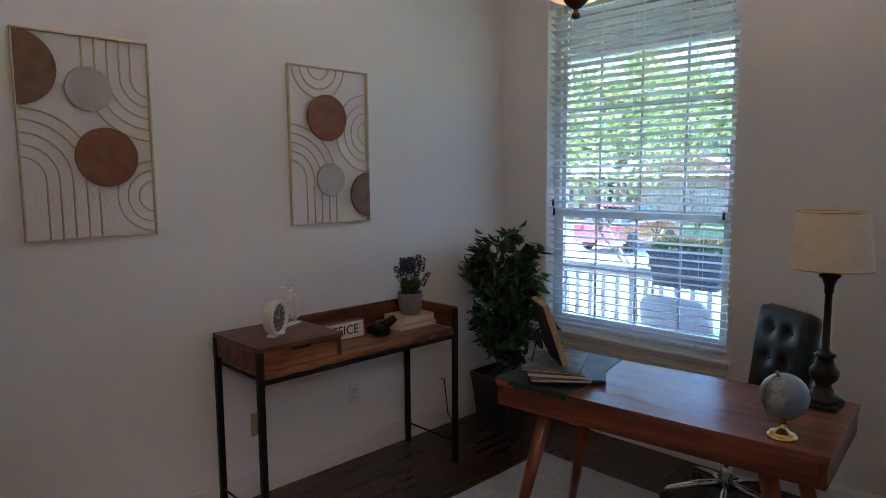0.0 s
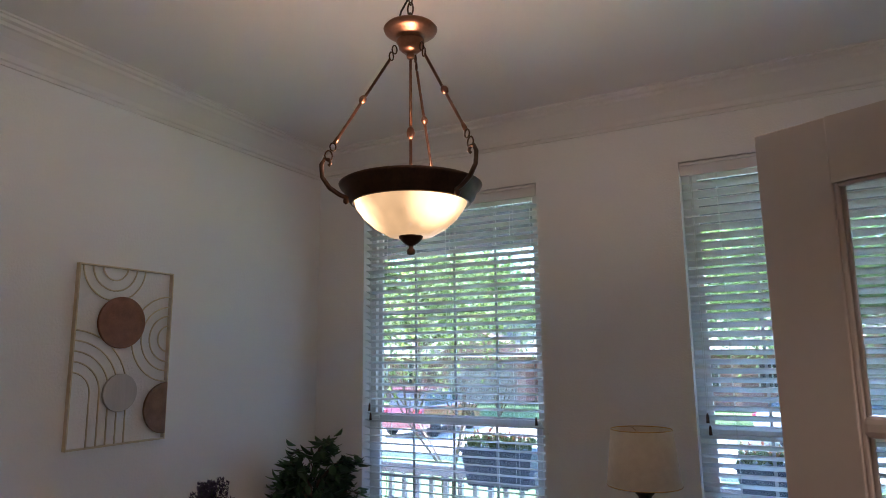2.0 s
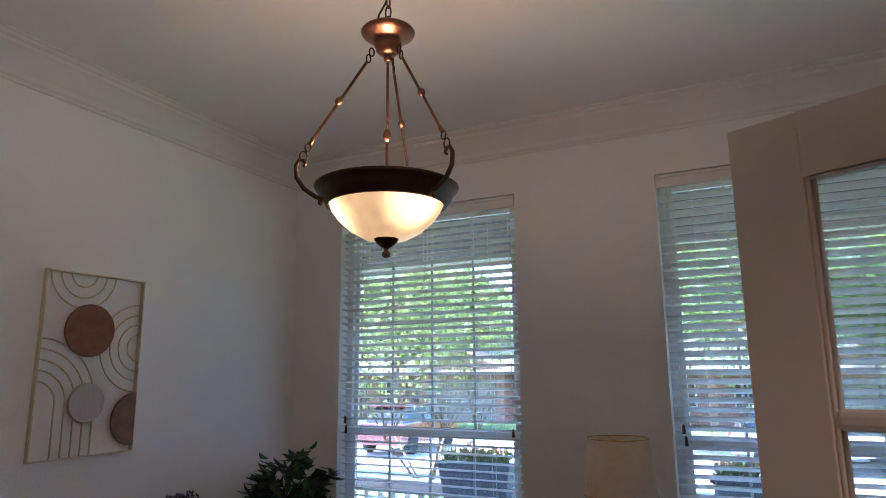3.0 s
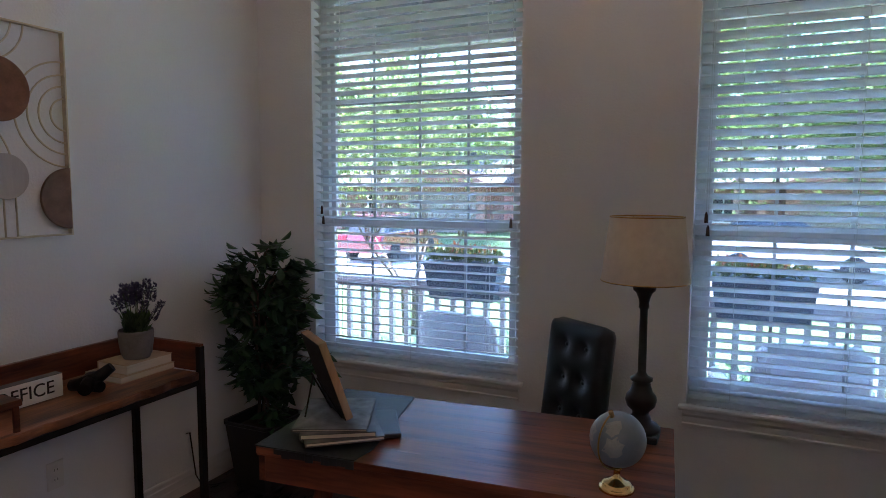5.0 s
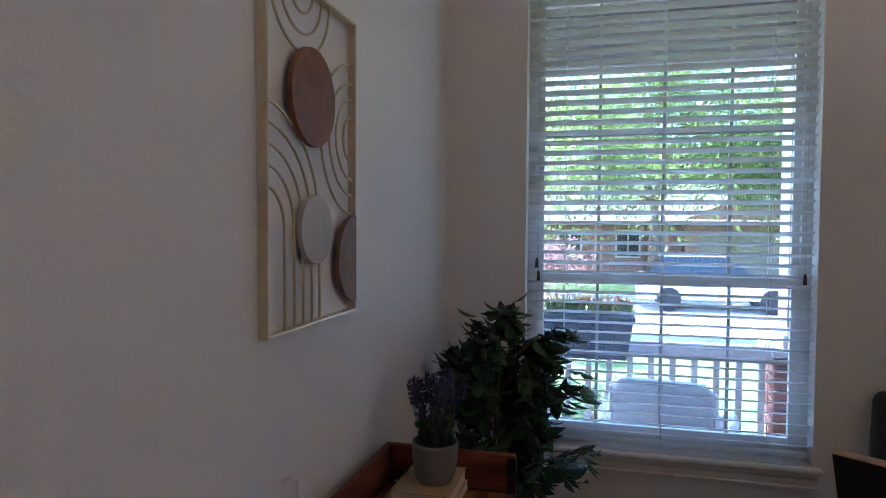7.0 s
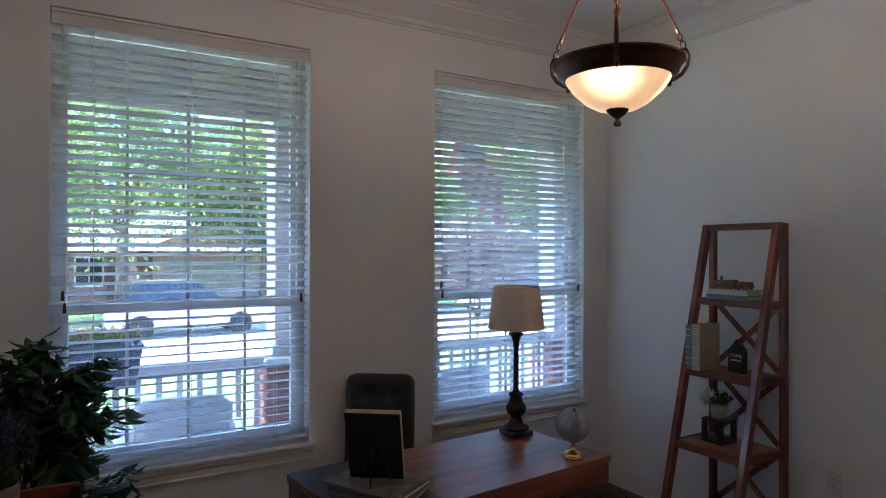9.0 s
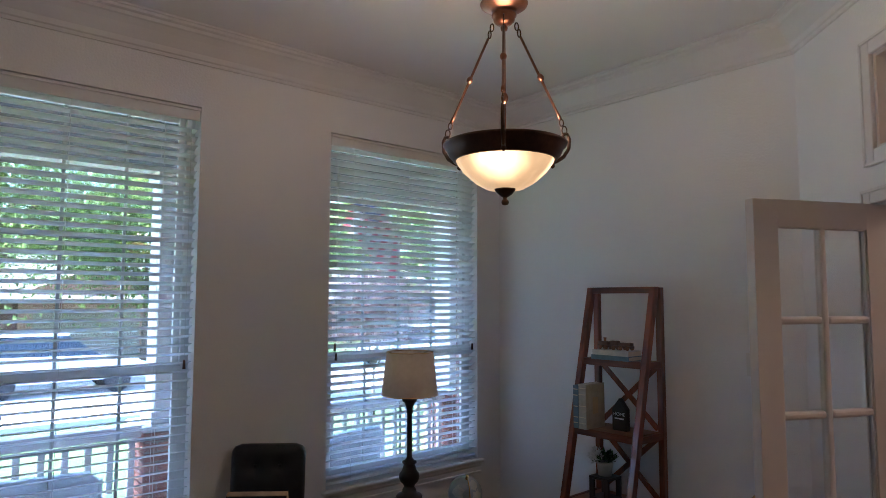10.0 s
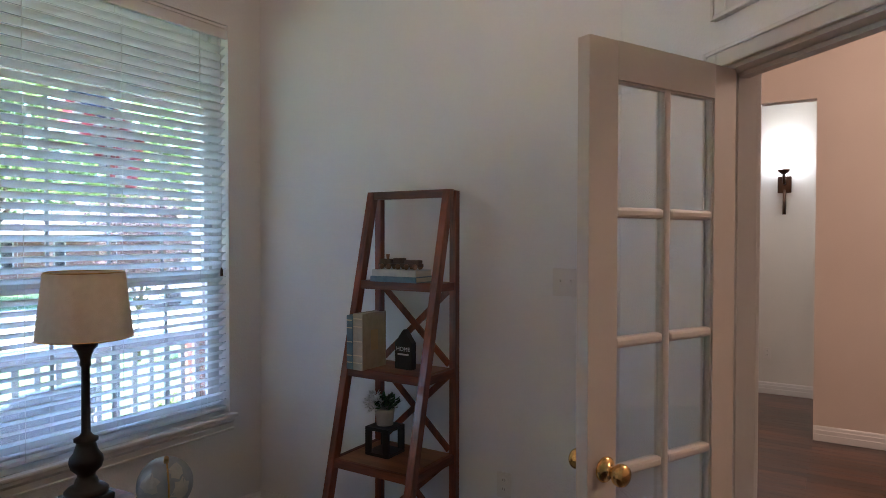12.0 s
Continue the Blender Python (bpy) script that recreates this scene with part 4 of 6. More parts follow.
tube(bm, [(0.07, -0.035, 0.214), (0.066, -0.02, 0.224), (0.062, 0, 0.222), (0.066, 0.02, 0.224), (0.07, 0.035, 0.214)], 0.003, 6)
part("handlebar", bm, WHITEP, bike)
bm = B()
box(bm, -0.055, -0.012, -0.01, 0.01, 0.193, 0.202, 0.003)
part("saddle", bm, WHITEP, bike)
bm = B()
box(bm, -0.11, 0.10, -0.022, 0.022, 0.0, 0.006, 0.002)
tube(bm, [(-0.085, 0, 0.004), (-0.085, 0, 0.026)], 0.003, 6)
tube(bm, [(0.075, 0, 0.004), (0.075, 0, 0.026)], 0.003, 6)
part("stand", bm, WHITEP, bike)

sign = thing("block_sign", Matrix.Translation((0.225, -1.513, 0.757)) @ Matrix.Rotation(radians(90), 4, "Z"), "grey wooden block sign reading OFFICE on white face", "sign")
bm = B()
box(bm, -0.14, 0.14, -0.004, 0.032, 0, 0.088, 0.002)
part("block", bm, mat("grey_block", (0.10, 0.09, 0.085), (0.17, 0.155, 0.145), 0.8, scale=20), sign)
bm = B()
box(bm, -0.137, 0.137, -0.007, -0.0045, 0.003, 0.085)
part("face", bm, mat("sign_face", (0.78, 0.75, 0.68), (0.70, 0.67, 0.60), 0.8, scale=10), sign, "white painted sign face")
text_part("lettering", "OFFICE", 0.066, INK, sign, Matrix.Translation((0.0, -0.0078, 0.044)) @ Matrix.Rotation(radians(90), 4, "X"))

# a dark knot ornament of crossed bars
orn = thing("knot_ornament", pose(0.275, -1.30, 0.757) @ Matrix.Scale(1.15, 4), "black glossy knot ornament beside stacked books", "ornament")
bm = B()
tube(bm, [(-0.05, -0.03, 0.022), (-0.02, -0.02, 0.026), (0.02, 0.015, 0.045), (0.05, 0.045, 0.078)], [0.018, 0.022, 0.022, 0.016], 12)
tube(bm, [(0.04, -0.05, 0.024), (0.02, -0.02, 0.03), (-0.02, 0.02, 0.035), (-0.04, 0.05, 0.03)], [0.02, 0.024, 0.024, 0.02], 12)
tube(bm, [(0.05, 0.0, 0.022), (0.0, 0.005, 0.02), (-0.05, 0.01, 0.02)], [0.018, 0.02, 0.018], 12)
part("body", bm, mat("black_glaze", (0.006, 0.006, 0.007), None, 0.5, bump=0.05, spec=0.3), orn)


def book(name, m, w, d, h, cover, label, group="", spine=True, pages=PAPER):
    """A closed book lying flat: spine towards -x."""
    bk = thing(name, m, label, "book", group)
    c = 0.0025
    bm = B()
    box(bm, c, w - 0.003, 0.003, d - 0.003, c, h - c)
    part("page_block", bm, pages, bk)
    bm = B()
    box(bm, 0, w, 0, d, 0, c)
    box(bm, 0, w, 0, d, h - c, h)
    box(bm, -0.002, c, 0, d, 0.0, h, 0.001)
    part("cover", bm, cover, bk)
    return bk


book("book", pose(0.10, -1.190, 0.757), 0.205, 0.275, 0.026, CREAM, "cream book lying under smaller book", "books on console")
book("book", pose(0.135, -1.16, 0.783), 0.165, 0.225, 0.04, CREAM, "thick cream book under lavender pot", "books on console")

pot = thing("lavender_pot", pose(0.232, -1.054, 0.823), "artificial lavender in small grey concrete pot", "potted plant")
bm = B()
lathe(bm, [(0.034, 0.0), (0.050, 0.002), (0.059, 0.022), (0.066, 0.066), (0.068, 0.108), (0.066, 0.118), (0.061, 0.117), (0.060, 0.095), (0.01, 0.094)], 36, close=False)
part("pot", bm, CONCP, pot)
rng = random.Random(5)
stems = []
for i in range(12):
    a, s = i * 2.4, (i + 0.5) / 12
    lean = 0.085 * s
    top = (0.02 * math.cos(a) + lean * math.cos(a), 0.02 * math.sin(a) + lean * math.sin(a), rng.uniform(0.22, 0.32) - 0.03 * s)
    stems.append((a, (0.03 * s * math.cos(a), 0.03 * s * math.sin(a), 0.085), top))
bm = B()
for a, b, t in stems:
    tube(bm, [b, ((b[0] + t[0]) / 2 * 0.9, (b[1] + t[1]) / 2 * 0.9, (b[2] + t[2]) / 2), t], 0.0015, 5)
part("stem_cluster", bm, STEM, pot)


def spr(r):
    a, s = r.uniform(0, 6.28), math.sqrt(r.random())
    z = r.uniform(0.09, 0.165)
    k = 0.012 + 0.04 * s * (z / 0.19)
    return (k * math.cos(a), k * math.sin(a), z), (math.cos(a) * 0.6, math.sin(a) * 0.6, 1.2)


ob = new("foliage", leaf_mesh("foliage", leaves(420, spr, 0.034, 3), STEM))
ob.parent = pot


def bud(r):
    a, b, t = stems[r.randrange(len(stems))]
    q = r.random()
    z = t[2] - 0.06 + 0.075 * q
    k = (z - b[2]) / (t[2] - b[2])
    o = 0.0125 * (1 - 0.6 * q)
    ang = r.uniform(0, 6.28)
    return (b[0] + (t[0] - b[0]) * k + o * math.cos(ang), b[1] + (t[1] - b[1]) * k + o * math.sin(ang), z), (math.cos(ang), math.sin(ang), 0.7)


ob = new("bloom", leaf_mesh("flowers", leaves(1700, bud, 0.014, 4, 0.6), FLOWER))
ob.parent = pot

# ---- corner ficus ----
fic = thing("potted_ficus", pose(0.30, -0.37, 0) @ Matrix.Scale(0.955, 4), "tall artificial ficus in square black planter", "potted plant")
bm = B()
prof = [(0.105, 0.0), (0.112, 0.02), (0.15, 0.36), (0.155, 0.365), (0.155, 0.38), (0.14, 0.38), (0.135, 0.33)]
rings = []
for r, z in prof:
    rings.append([bm.verts.new((r * x, r * y, z)) for x, y in ((1, 0.85), (0.85, 1), (-0.85, 1), (-1, 0.85), (-1, -0.85), (-0.85, -1), (0.85, -1), (1, -0.85))])
for a, b in zip(rings, rings[1:]):
    for i in range(8):
        bm.faces.new((a[i], a[(i + 1) % 8], b[(i + 1) % 8], b[i]))
bm.faces.new(list(reversed(rings[0])))
part("planter", bm, BLACK, fic, "glossy black square planter")
bm = B()
lathe(bm, [(0.132, 0.33), (0.1, 0.34), (0.02, 0.345)], 16)
part("moss", bm, mat("dry_moss", (0.05, 0.045, 0.025), (0.09, 0.08, 0.045), 0.95, bump=1.0), fic)
rng = random.Random(11)
bm = B()
for i in range(4):
    a = i * 1.6 + 0.3
    tube(bm, [(0.03 * math.cos(a), 0.03 * math.sin(a), 0.33), (0.02 * math.cos(a + 1), 0.02 * math.sin(a + 1), 0.55), (0.035 * math.cos(a), 0.035 * math.sin(a), 0.8), (0.05 * math.cos(a), 0.05 * math.sin(a), 1.05)], [0.009, 0.008, 0.007, 0.004], 7)
part("trunk", bm, BARK, fic)
bm = B()
boughs = []
for i in range(46):
    a = rng.uniform(0, 6.28)
    z = rng.uniform(0.52, 1.15)
    r = (0.24 if z > 0.95 else 0.215 if z > 0.62 else 0.15) * rng.uniform(0.75, 1.1)
    r *= 0.8 if math.sin(a) > 0.3 or math.cos(a) < -0.5 else 1.0
    e = (r * math.cos(a), r * math.sin(a), z + rng.uniform(-0.03, 0.1))
    boughs.append(((0.02 * math.cos(a), 0.02 * math.sin(a), z - 0.08), e))
    tube(bm, [boughs[-1][0], (e[0] * 0.55, e[1] * 0.55, z + 0.03), e], [0.004, 0.003, 0.0015], 5)
for e in ((0.30, 0.02, 1.03), (0.33, -0.06, 0.98), (0.36, 0.05, 0.72), (0.31, -0.1, 0.70), (0.20, -0.12, 0.48), (0.02, 0.1, 1.29), (0.08, -0.02, 1.26), (-0.06, -0.1, 1.25)):
    boughs.append(((e[0] * 0.1, e[1] * 0.1, e[2] - 0.10), e))
    tube(bm, [boughs[-1][0], (e[0] * 0.55, e[1] * 0.55, e[2]), e], [0.004, 0.003, 0.0015], 5)
part("branch_work", bm, BARK, fic)


def fol(r):
    b, e = boughs[r.randrange(len(boughs))]
    k = r.uniform(0.35, 1.05)
    j = 0.035
    p = (b[0] + (e[0] - b[0]) * k + r.uniform(-j, j), b[1] + (e[1] - b[1]) * k + r.uniform(-j, j), b[2] + (e[2] - b[2]) * k + r.uniform(-j, j))
    return p, (e[0] * 2.5, e[1] * 2.5, -0.12)


ob = new("foliage", leaf_mesh("foliage", oval_leaves(2000, fol, 0.092, 12), LEAF))
ob.parent = fic


# ---- desk ----
DM = pose(1.741, -1.118, 0, 0, 0, 5.3) @ Matrix.Translation((0, 0.014, 0)) @ Matrix.Diagonal((1.0, 0.95, 1.0, 1.0))
DT = 0.757
desk = thing("desk", DM, "reddish acacia writing desk with drawer apron and splayed legs", "desk")
bm = B()
box(bm, -0.584, 0.584, -0.299, 0.299, DT - 0.026, DT - 0.004, 0.002)
top = part("desktop", bm, WALNUT, desk)
y = -0.3
for wd, x1 in ((0.118, 0.585), (0.105, 0.585), (0.135, 0.585), (0.112, 0.585), (0.13, 0.585)):
    bm = B()
    box(bm, -0.585, x1, y + 0.0001, y + wd - 0.0001, DT - 0.02, DT, 0.0005, seg=1)
    part("board", bm, DESKW, top)
    y += wd
for nm, x0, x1, y0, y1, z1, bv, mt in (("side_panel", -0.58, -0.558, -0.294, 0.294, 0.027, 0.002, WALNUT_Y), ("side_panel", 0.558, 0.58, -0.294, 0.294, 0.027, 0.002, WALNUT_Y),
                                       ("front_panel", -0.558, 0.558, -0.294, -0.276, 0.027, 0.002, WALNUT), ("bottom_panel", -0.558, 0.558, -0.276, 0.25, 0.093, 0.0, WALNUT)):
    bm = B()
    box(bm, x0, x1, y0, y1, DT - 0.105, DT - z1, bv)
    part(nm, bm, mt, desk)
for x0 in (-0.555, -0.183, 0.189):
    bm = B()
    box(bm, x0, x0 + 0.366, 0.268, 0.29, DT - 0.09, DT - 0.03, 0.002)
    dr = part("drawer", bm, WALNUT, desk)
    bm = B()
    lathe(bm, [(0.006, 0), (0.006, 0.012), (0.012, 0.018), (0.011, 0.026)], 14, m=Matrix.Translation((x0 + 0.183, 0.29, DT - 0.06)) @ Matrix.Rotation(radians(-90), 4, "X"))
    part("knob", bm, IRON, dr)
for sx in (-1, 1):
    for sy in (-1, 1):
        bm = B()
        tube(bm, [(sx * 0.40, sy * 0.20, DT - 0.105), (sx * 0.475, sy * 0.235, 0.3), (sx * 0.53, sy * 0.26, 0.004)], [0.030, 0.024, 0.016], 14)
        part("leg", bm, WALNUT_Z, desk)

mt = thing("desk_mat", DM, "dark slate leather mat draped over the desk end", "desk mat")
bm = B()
pts = [(-0.588, 0.302), (-0.305, 0.298), (-0.27, 0.0), (-0.245, -0.2), (-0.262, -0.3), (-0.42, -0.304), (-0.588, -0.301)]
prism(bm, pts, "z", DT + 0.001, DT + 0.005, 0.0012)
for i in range(10):
    x = -0.52 + i * 0.026
    box(bm, x, x + 0.0255, -0.3065, -0.3035, DT - 0.012 - 0.010 * abs(math.sin(i * 1.9)), DT + 0.003)
part("sheet", bm, MATT, mt)

solid("folder", box(B(), -0.15, 0.15, -0.11, 0.11, 0, 0.014, 0.004), LEATHER, "closed black leather folder under magazines", "folder", "", pose(1.365, -1.205, DT + 0.006, 0, 0, 33))
MAGA = mat("magazine_cover", (0.03, 0.03, 0.03), (0.26, 0.25, 0.235), 0.45, scale=14, fine=40, bump=0, coat=0.0, spec=0.25)
MAGB = mat("magazine_cover_grey", (0.16, 0.15, 0.14), (0.06, 0.055, 0.055), 0.4, scale=9, fine=40, bump=0, coat=0.1, spec=0.3)
book("magazine", Matrix.Translation((1.350, -1.245, DT + 0.0205)) @ Matrix.Rotation(radians(40), 4, "Z") @ Matrix.Translation((-0.115, -0.145, 0)), 0.23, 0.29, 0.012, MAGB, "grey glossy magazine in a stack", "magazines on desk")
book("magazine", Matrix.Translation((1.345, -1.24, DT + 0.033)) @ Matrix.Rotation(radians(32), 4, "Z") @ Matrix.Translation((-0.11, -0.14, 0)), 0.22, 0.28, 0.016, MAGB, "thick grey magazine in a stack", "magazines on desk")
book("magazine", Matrix.Translation((1.33, -1.235, DT + 0.0495)) @ Matrix.Rotation(radians(25), 4, "Z") @ Matrix.Translation((-0.11, -0.14, 0)), 0.22, 0.285, 0.008, MAGA, "dark glossy magazine on top of stack", "magazines on desk")

# picture frame leaning back on a small easel
na = math.atan2(-0.79, -0.61)
FRM = Matrix.Translation((1.335, -1.235, DT + 0.059)) @ Matrix.Rotation(na + math.pi / 2, 4, "Z")
pf = thing("picture_frame", FRM, "picture frame with black back and pale wooden edge on easel", "picture frame")
TILT = Matrix.Rotation(radians(19), 4, "X")
bm = B()
for a in ((-0.095, -0.083, 0.0, 0.262), (0.083, 0.095, 0.0, 0.262)):
    box(bm, a[0], a[1], -0.003, 0.02, a[2] + 0.006, a[3], 0.001, TILT)
box(bm, -0.083, 0.083, -0.003, 0.02, 0.006, 0.018, 0.001, TILT)
box(bm, -0.083, 0.083, -0.003, 0.02, 0.25, 0.262, 0.001, TILT)
part("frame", bm, wood("pale_frame_wood", (0.30, 0.19, 0.10), (0.45, 0.31, 0.17), 2, 0.5), pf)
bm = B()
box(bm, -0.0935, 0.0935, -0.005, -0.0032, 0.007, 0.2605, 0, TILT)
box(bm, -0.083, 0.083, -0.0032, 0.012, 0.018, 0.25, 0, TILT)
part("back_panel", bm, mat("black_backing", (0.008, 0.008, 0.009), None, 0.8, bump=0.1), pf)
bm = B()
tube(bm, [(-0.05, -0.008, 0.006), (-0.03, -0.075, 0.13)], 0.003, 6)
tube(bm, [(0.05, -0.008, 0.006), (0.03, -0.075, 0.13)], 0.003, 6)
tube(bm, [(0.0, -0.078, 0.13), (0.0, -0.105, 0.003)], 0.003, 6)
tube(bm, [(-0.05, 0.03, 0.003), (-0.05, -0.008, 0.003)], 0.003, 6)
tube(bm, [(0.05, 0.03, 0.003), (0.05, -0.008, 0.003)], 0.003, 6)
part("easel", bm, IRON, pf)

# ---- table lamp ----
lam = thing("table_lamp", pose(2.206, -0.882, DT), "black turned table lamp with beige linen shade unlit", "table lamp")
bm = B()
box(bm, -0.057, 0.057, -0.057, 0.057, 0.0, 0.022, 0.006)
lathe(bm, [(0.058, 0.022), (0.060, 0.034), (0.052, 0.042), (0.034, 0.050), (0.030, 0.066), (0.024, 0.074), (0.026, 0.084), (0.042, 0.10), (0.047, 0.118), (0.045, 0.132), (0.034, 0.146), (0.028, 0.165), (0.026, 0.176), (0.033, 0.180), (0.033, 0.188), (0.020, 0.194), (0.0125, 0.205), (0.0115, 0.40), (0.0155, 0.404), (0.0155, 0.412), (0.014, 0.418), (0.017, 0.432), (0.024, 0.450), (0.033, 0.458), (0.034, 0.466), (0.012, 0.472), (0.008, 0.50)], 40)
part("stand", bm, BLACK, lam)
bm = B()
lathe(bm, [(0.130, 0.487), (0.108, 0.680), (0.1065, 0.680), (0.1285, 0.487)], 56, close=False)
part("shade", bm, SHADE, lam, "beige linen drum shade")
bm = B()
for z, r in ((0.487, 0.1295), (0.680, 0.1075)):
    tube(bm, [(r * math.cos(2 * math.pi * i / 40), r * math.sin(2 * math.pi * i / 40), z) for i in range(40)], 0.002, 6, True)
for i in range(3):
    a = 2.1 * i
    tube(bm, [(0.006 * math.cos(a), 0.006 * math.sin(a), 0.66), (0.106 * math.cos(a), 0.106 * math.sin(a), 0.676)], 0.0015, 5)
tube(bm, [(0.0, 0.0, 0.49), (0.0, 0.0, 0.662)], 0.003, 6)
part("harp", bm, BRASS, lam)
bm = B()
lathe(bm, [(0.014, 0.50), (0.016, 0.53), (0.03, 0.565), (0.028, 0.59), (0.01, 0.605)], 20)
part("bulb", bm, WHITEP, lam)

# ---- globe ----
gl = thing("desk_globe", pose(2.2, -1.268, DT), "pale blue desk globe on polished brass base", "globe")
bm = B()
lathe(bm, [(0.044, 0.0), (0.046, 0.006), (0.042, 0.011), (0.038, 0.012), (0.037, 0.018), (0.032, 0.021), (0.022, 0.024), (0.015, 0.03), (0.009, 0.036), (0.008, 0.05), (0.013, 0.055), (0.007, 0.06)], 36)
part("base", bm, BRASS, gl, "stepped polished brass base")
GC = Vector((0, 0, 0.132))
AXM = Matrix.Translation(GC) @ Matrix.Rotation(radians(-118), 4, "Z") @ Matrix.Rotation(radians(22), 4, "Y")
bm = B()
bmesh.ops.create_uvsphere(bm, u_segments=40, v_segments=24, radius=0.070, matrix=AXM)
for f in bm.faces:
    f.smooth = True
ball = part("ball", bm, GLOBE, gl)
bm = B()
tube(bm, [AXM @ Vector((0.077 * math.cos(radians(a)), 0, 0.077 * math.sin(radians(a)))) for a in range(-90, 91, 9)], 0.0024, 6)
for s in (-1, 1):
    tube(bm, [AXM @ Vector((0, 0, s * 0.068)), AXM @ Vector((0, 0, s * 0.086))], [0.007, 0.006], 10)
part("meridian_arm", bm, OLDBRASS, gl, "slim darkened brass meridian arm")
LAND = mat("globe_land", (0.30, 0.34, 0.35), (0.40, 0.43, 0.43), 0.4, scale=30, coat=0.3)
rng = random.Random(8)
for th, ph, sz in ((20, 30, 0.5), (60, 40, 0.42), (-20, 150, 0.45), (10, 200, 0.4), (-15, 280, 0.38), (35, 310, 0.5)):
    bm = B()
    c = [bm.verts.new(AXM @ (Vector((math.cos(radians(th)) * math.cos(radians(ph)), math.cos(radians(th)) * math.sin(radians(ph)), math.sin(radians(th)))) * 0.0706))]
    n = 14
    rim = []
    for i in range(n):
        r = sz * rng.uniform(0.55, 1.0)
        a = 2 * math.pi * i / n
        d = Vector((math.cos(radians(th)) * math.cos(radians(ph)), math.cos(radians(th)) * math.sin(radians(ph)), math.sin(radians(th))))
        e1 = d.orthogonal().normalized()
        e2 = d.cross(e1)
        rim.append(bm.verts.new(AXM @ ((d + (e1 * math.cos(a) + e2 * math.sin(a)) * r).normalized() * 0.0704)))
    mid = [bm.verts.new(AXM @ (((AXM.inverted() @ c[0].co) + (AXM.inverted() @ v.co)).normalized() * 0.0707)) for v in rim]
    for i in range(n):
        bm.faces.new((c[0], mid[i], mid[(i + 1) % n]))
        bm.faces.new((mid[i], rim[i], rim[(i + 1) % n], mid[(i + 1) % n]))
    part("land", bm, LAND, ball)

# ---- office chair ----
ca = math.atan2(-0.211, 0.294)
chair = thing("office_chair", Matrix.Translation((1.70, -0.385, 0)) @ Matrix.Rotation(ca, 4, "Z"), "black tufted leather office chair on chrome star base", "chair")


def tufted(w, h, t, cols, rows, m):
    """A cushion with soft edges and a grid of pulled-in buttons on its front (-y)."""
    bm = B()
    nx, nz = 36, 40
    front, back = [], []
    for j in range(nz + 1):
        for i in range(nx + 1):
            u, v = i / nx, j / nz
            e = min(u, 1 - u) * w, min(v, 1 - v) * h
            soft = min(1.0, min(e) / 0.045)
            puff = math.sqrt(max(0.0, 1 - (1 - soft) ** 2))
            dip = 0.0
            for a in range(cols):
                for b in range(rows):
                    cu, cv = (a + 1) / (cols + 1), (b + 0.75) / (rows + 0.5)
                    dd = ((u - cu) * w) ** 2 + ((v - cv) * h) ** 2
                    dip += 0.024 * math.exp(-dd / 0.0011)
            q = min(v, 1 - v) * h
            cr = 0.05
            cut = cr - math.sqrt(max(0.0, cr * cr - (cr - q) ** 2)) if q < cr else 0.0
            ww = w - 2 * cut
            front.append(bm.verts.new(((u - 0.5) * ww, -(t * 0.5 * puff - dip * puff), v * h)))
            back.append(bm.verts.new(((u - 0.5) * ww, t * 0.5 * (0.25 + 0.75 * puff), v * h)))
    k = nx + 1
    for j in range(nz):
        for i in range(nx):
            q = [j * k + i, j * k + i + 1, (j + 1) * k + i + 1, (j + 1) * k + i]
            bm.faces.new([front[a] for a in q]).smooth = True
            bm.faces.new([back[a] for a in reversed(q)]).smooth = True
    for lst in ([i for i in range(k)], [nz * k + i for i in range(k)], [j * k for j in range(nz + 1)], [j * k + nx for j in range(nz + 1)]):
        for a, b in zip(lst, lst[1:]):
            bm.faces.new((front[a], back[a], back[b], front[b])).smooth = True
    bmesh.ops.recalc_face_normals(bm, faces=bm.faces[:])
    bmesh.ops.transform(bm, matrix=m, verts=bm.verts[:])
    return bm


BKM = pose(0, 0.225, 0.452, -7, 0, 0)
bk = part("backrest", tufted(0.368, 0.50, 0.085, 2, 3, BKM), LEATHER, chair)
for a in range(2):
    for b in range(3):
        bm = B()
        p = BKM @ Vector((((a + 1) / 3 - 0.5) * 0.368, -0.020, (b + 0.75) / 3.5 * 0.50))
        lathe(bm, [(0.002, 0.006), (0.009, 0.003), (0.010, 0.0)], 12, m=Matrix.Translation(p) @ Matrix.Rotation(radians(90), 4, "X"))
        part("button", bm, LEATHER, bk)
part("seat", tufted(0.44, 0.42, 0.09, 2, 2, pose(0, 0.21, 0.47, 90, 0, 0) @ Matrix.Rotation(math.pi, 4, "Z")), LEATHER, chair)
bm = B()
lathe(bm, [(0.028, 0.09), (0.028, 0.25), (0.018, 0.25), (0.018, 0.40), (0.08, 0.41), (0.08, 0.425)], 20)
part("gas_lift", bm, CHROME, chair)
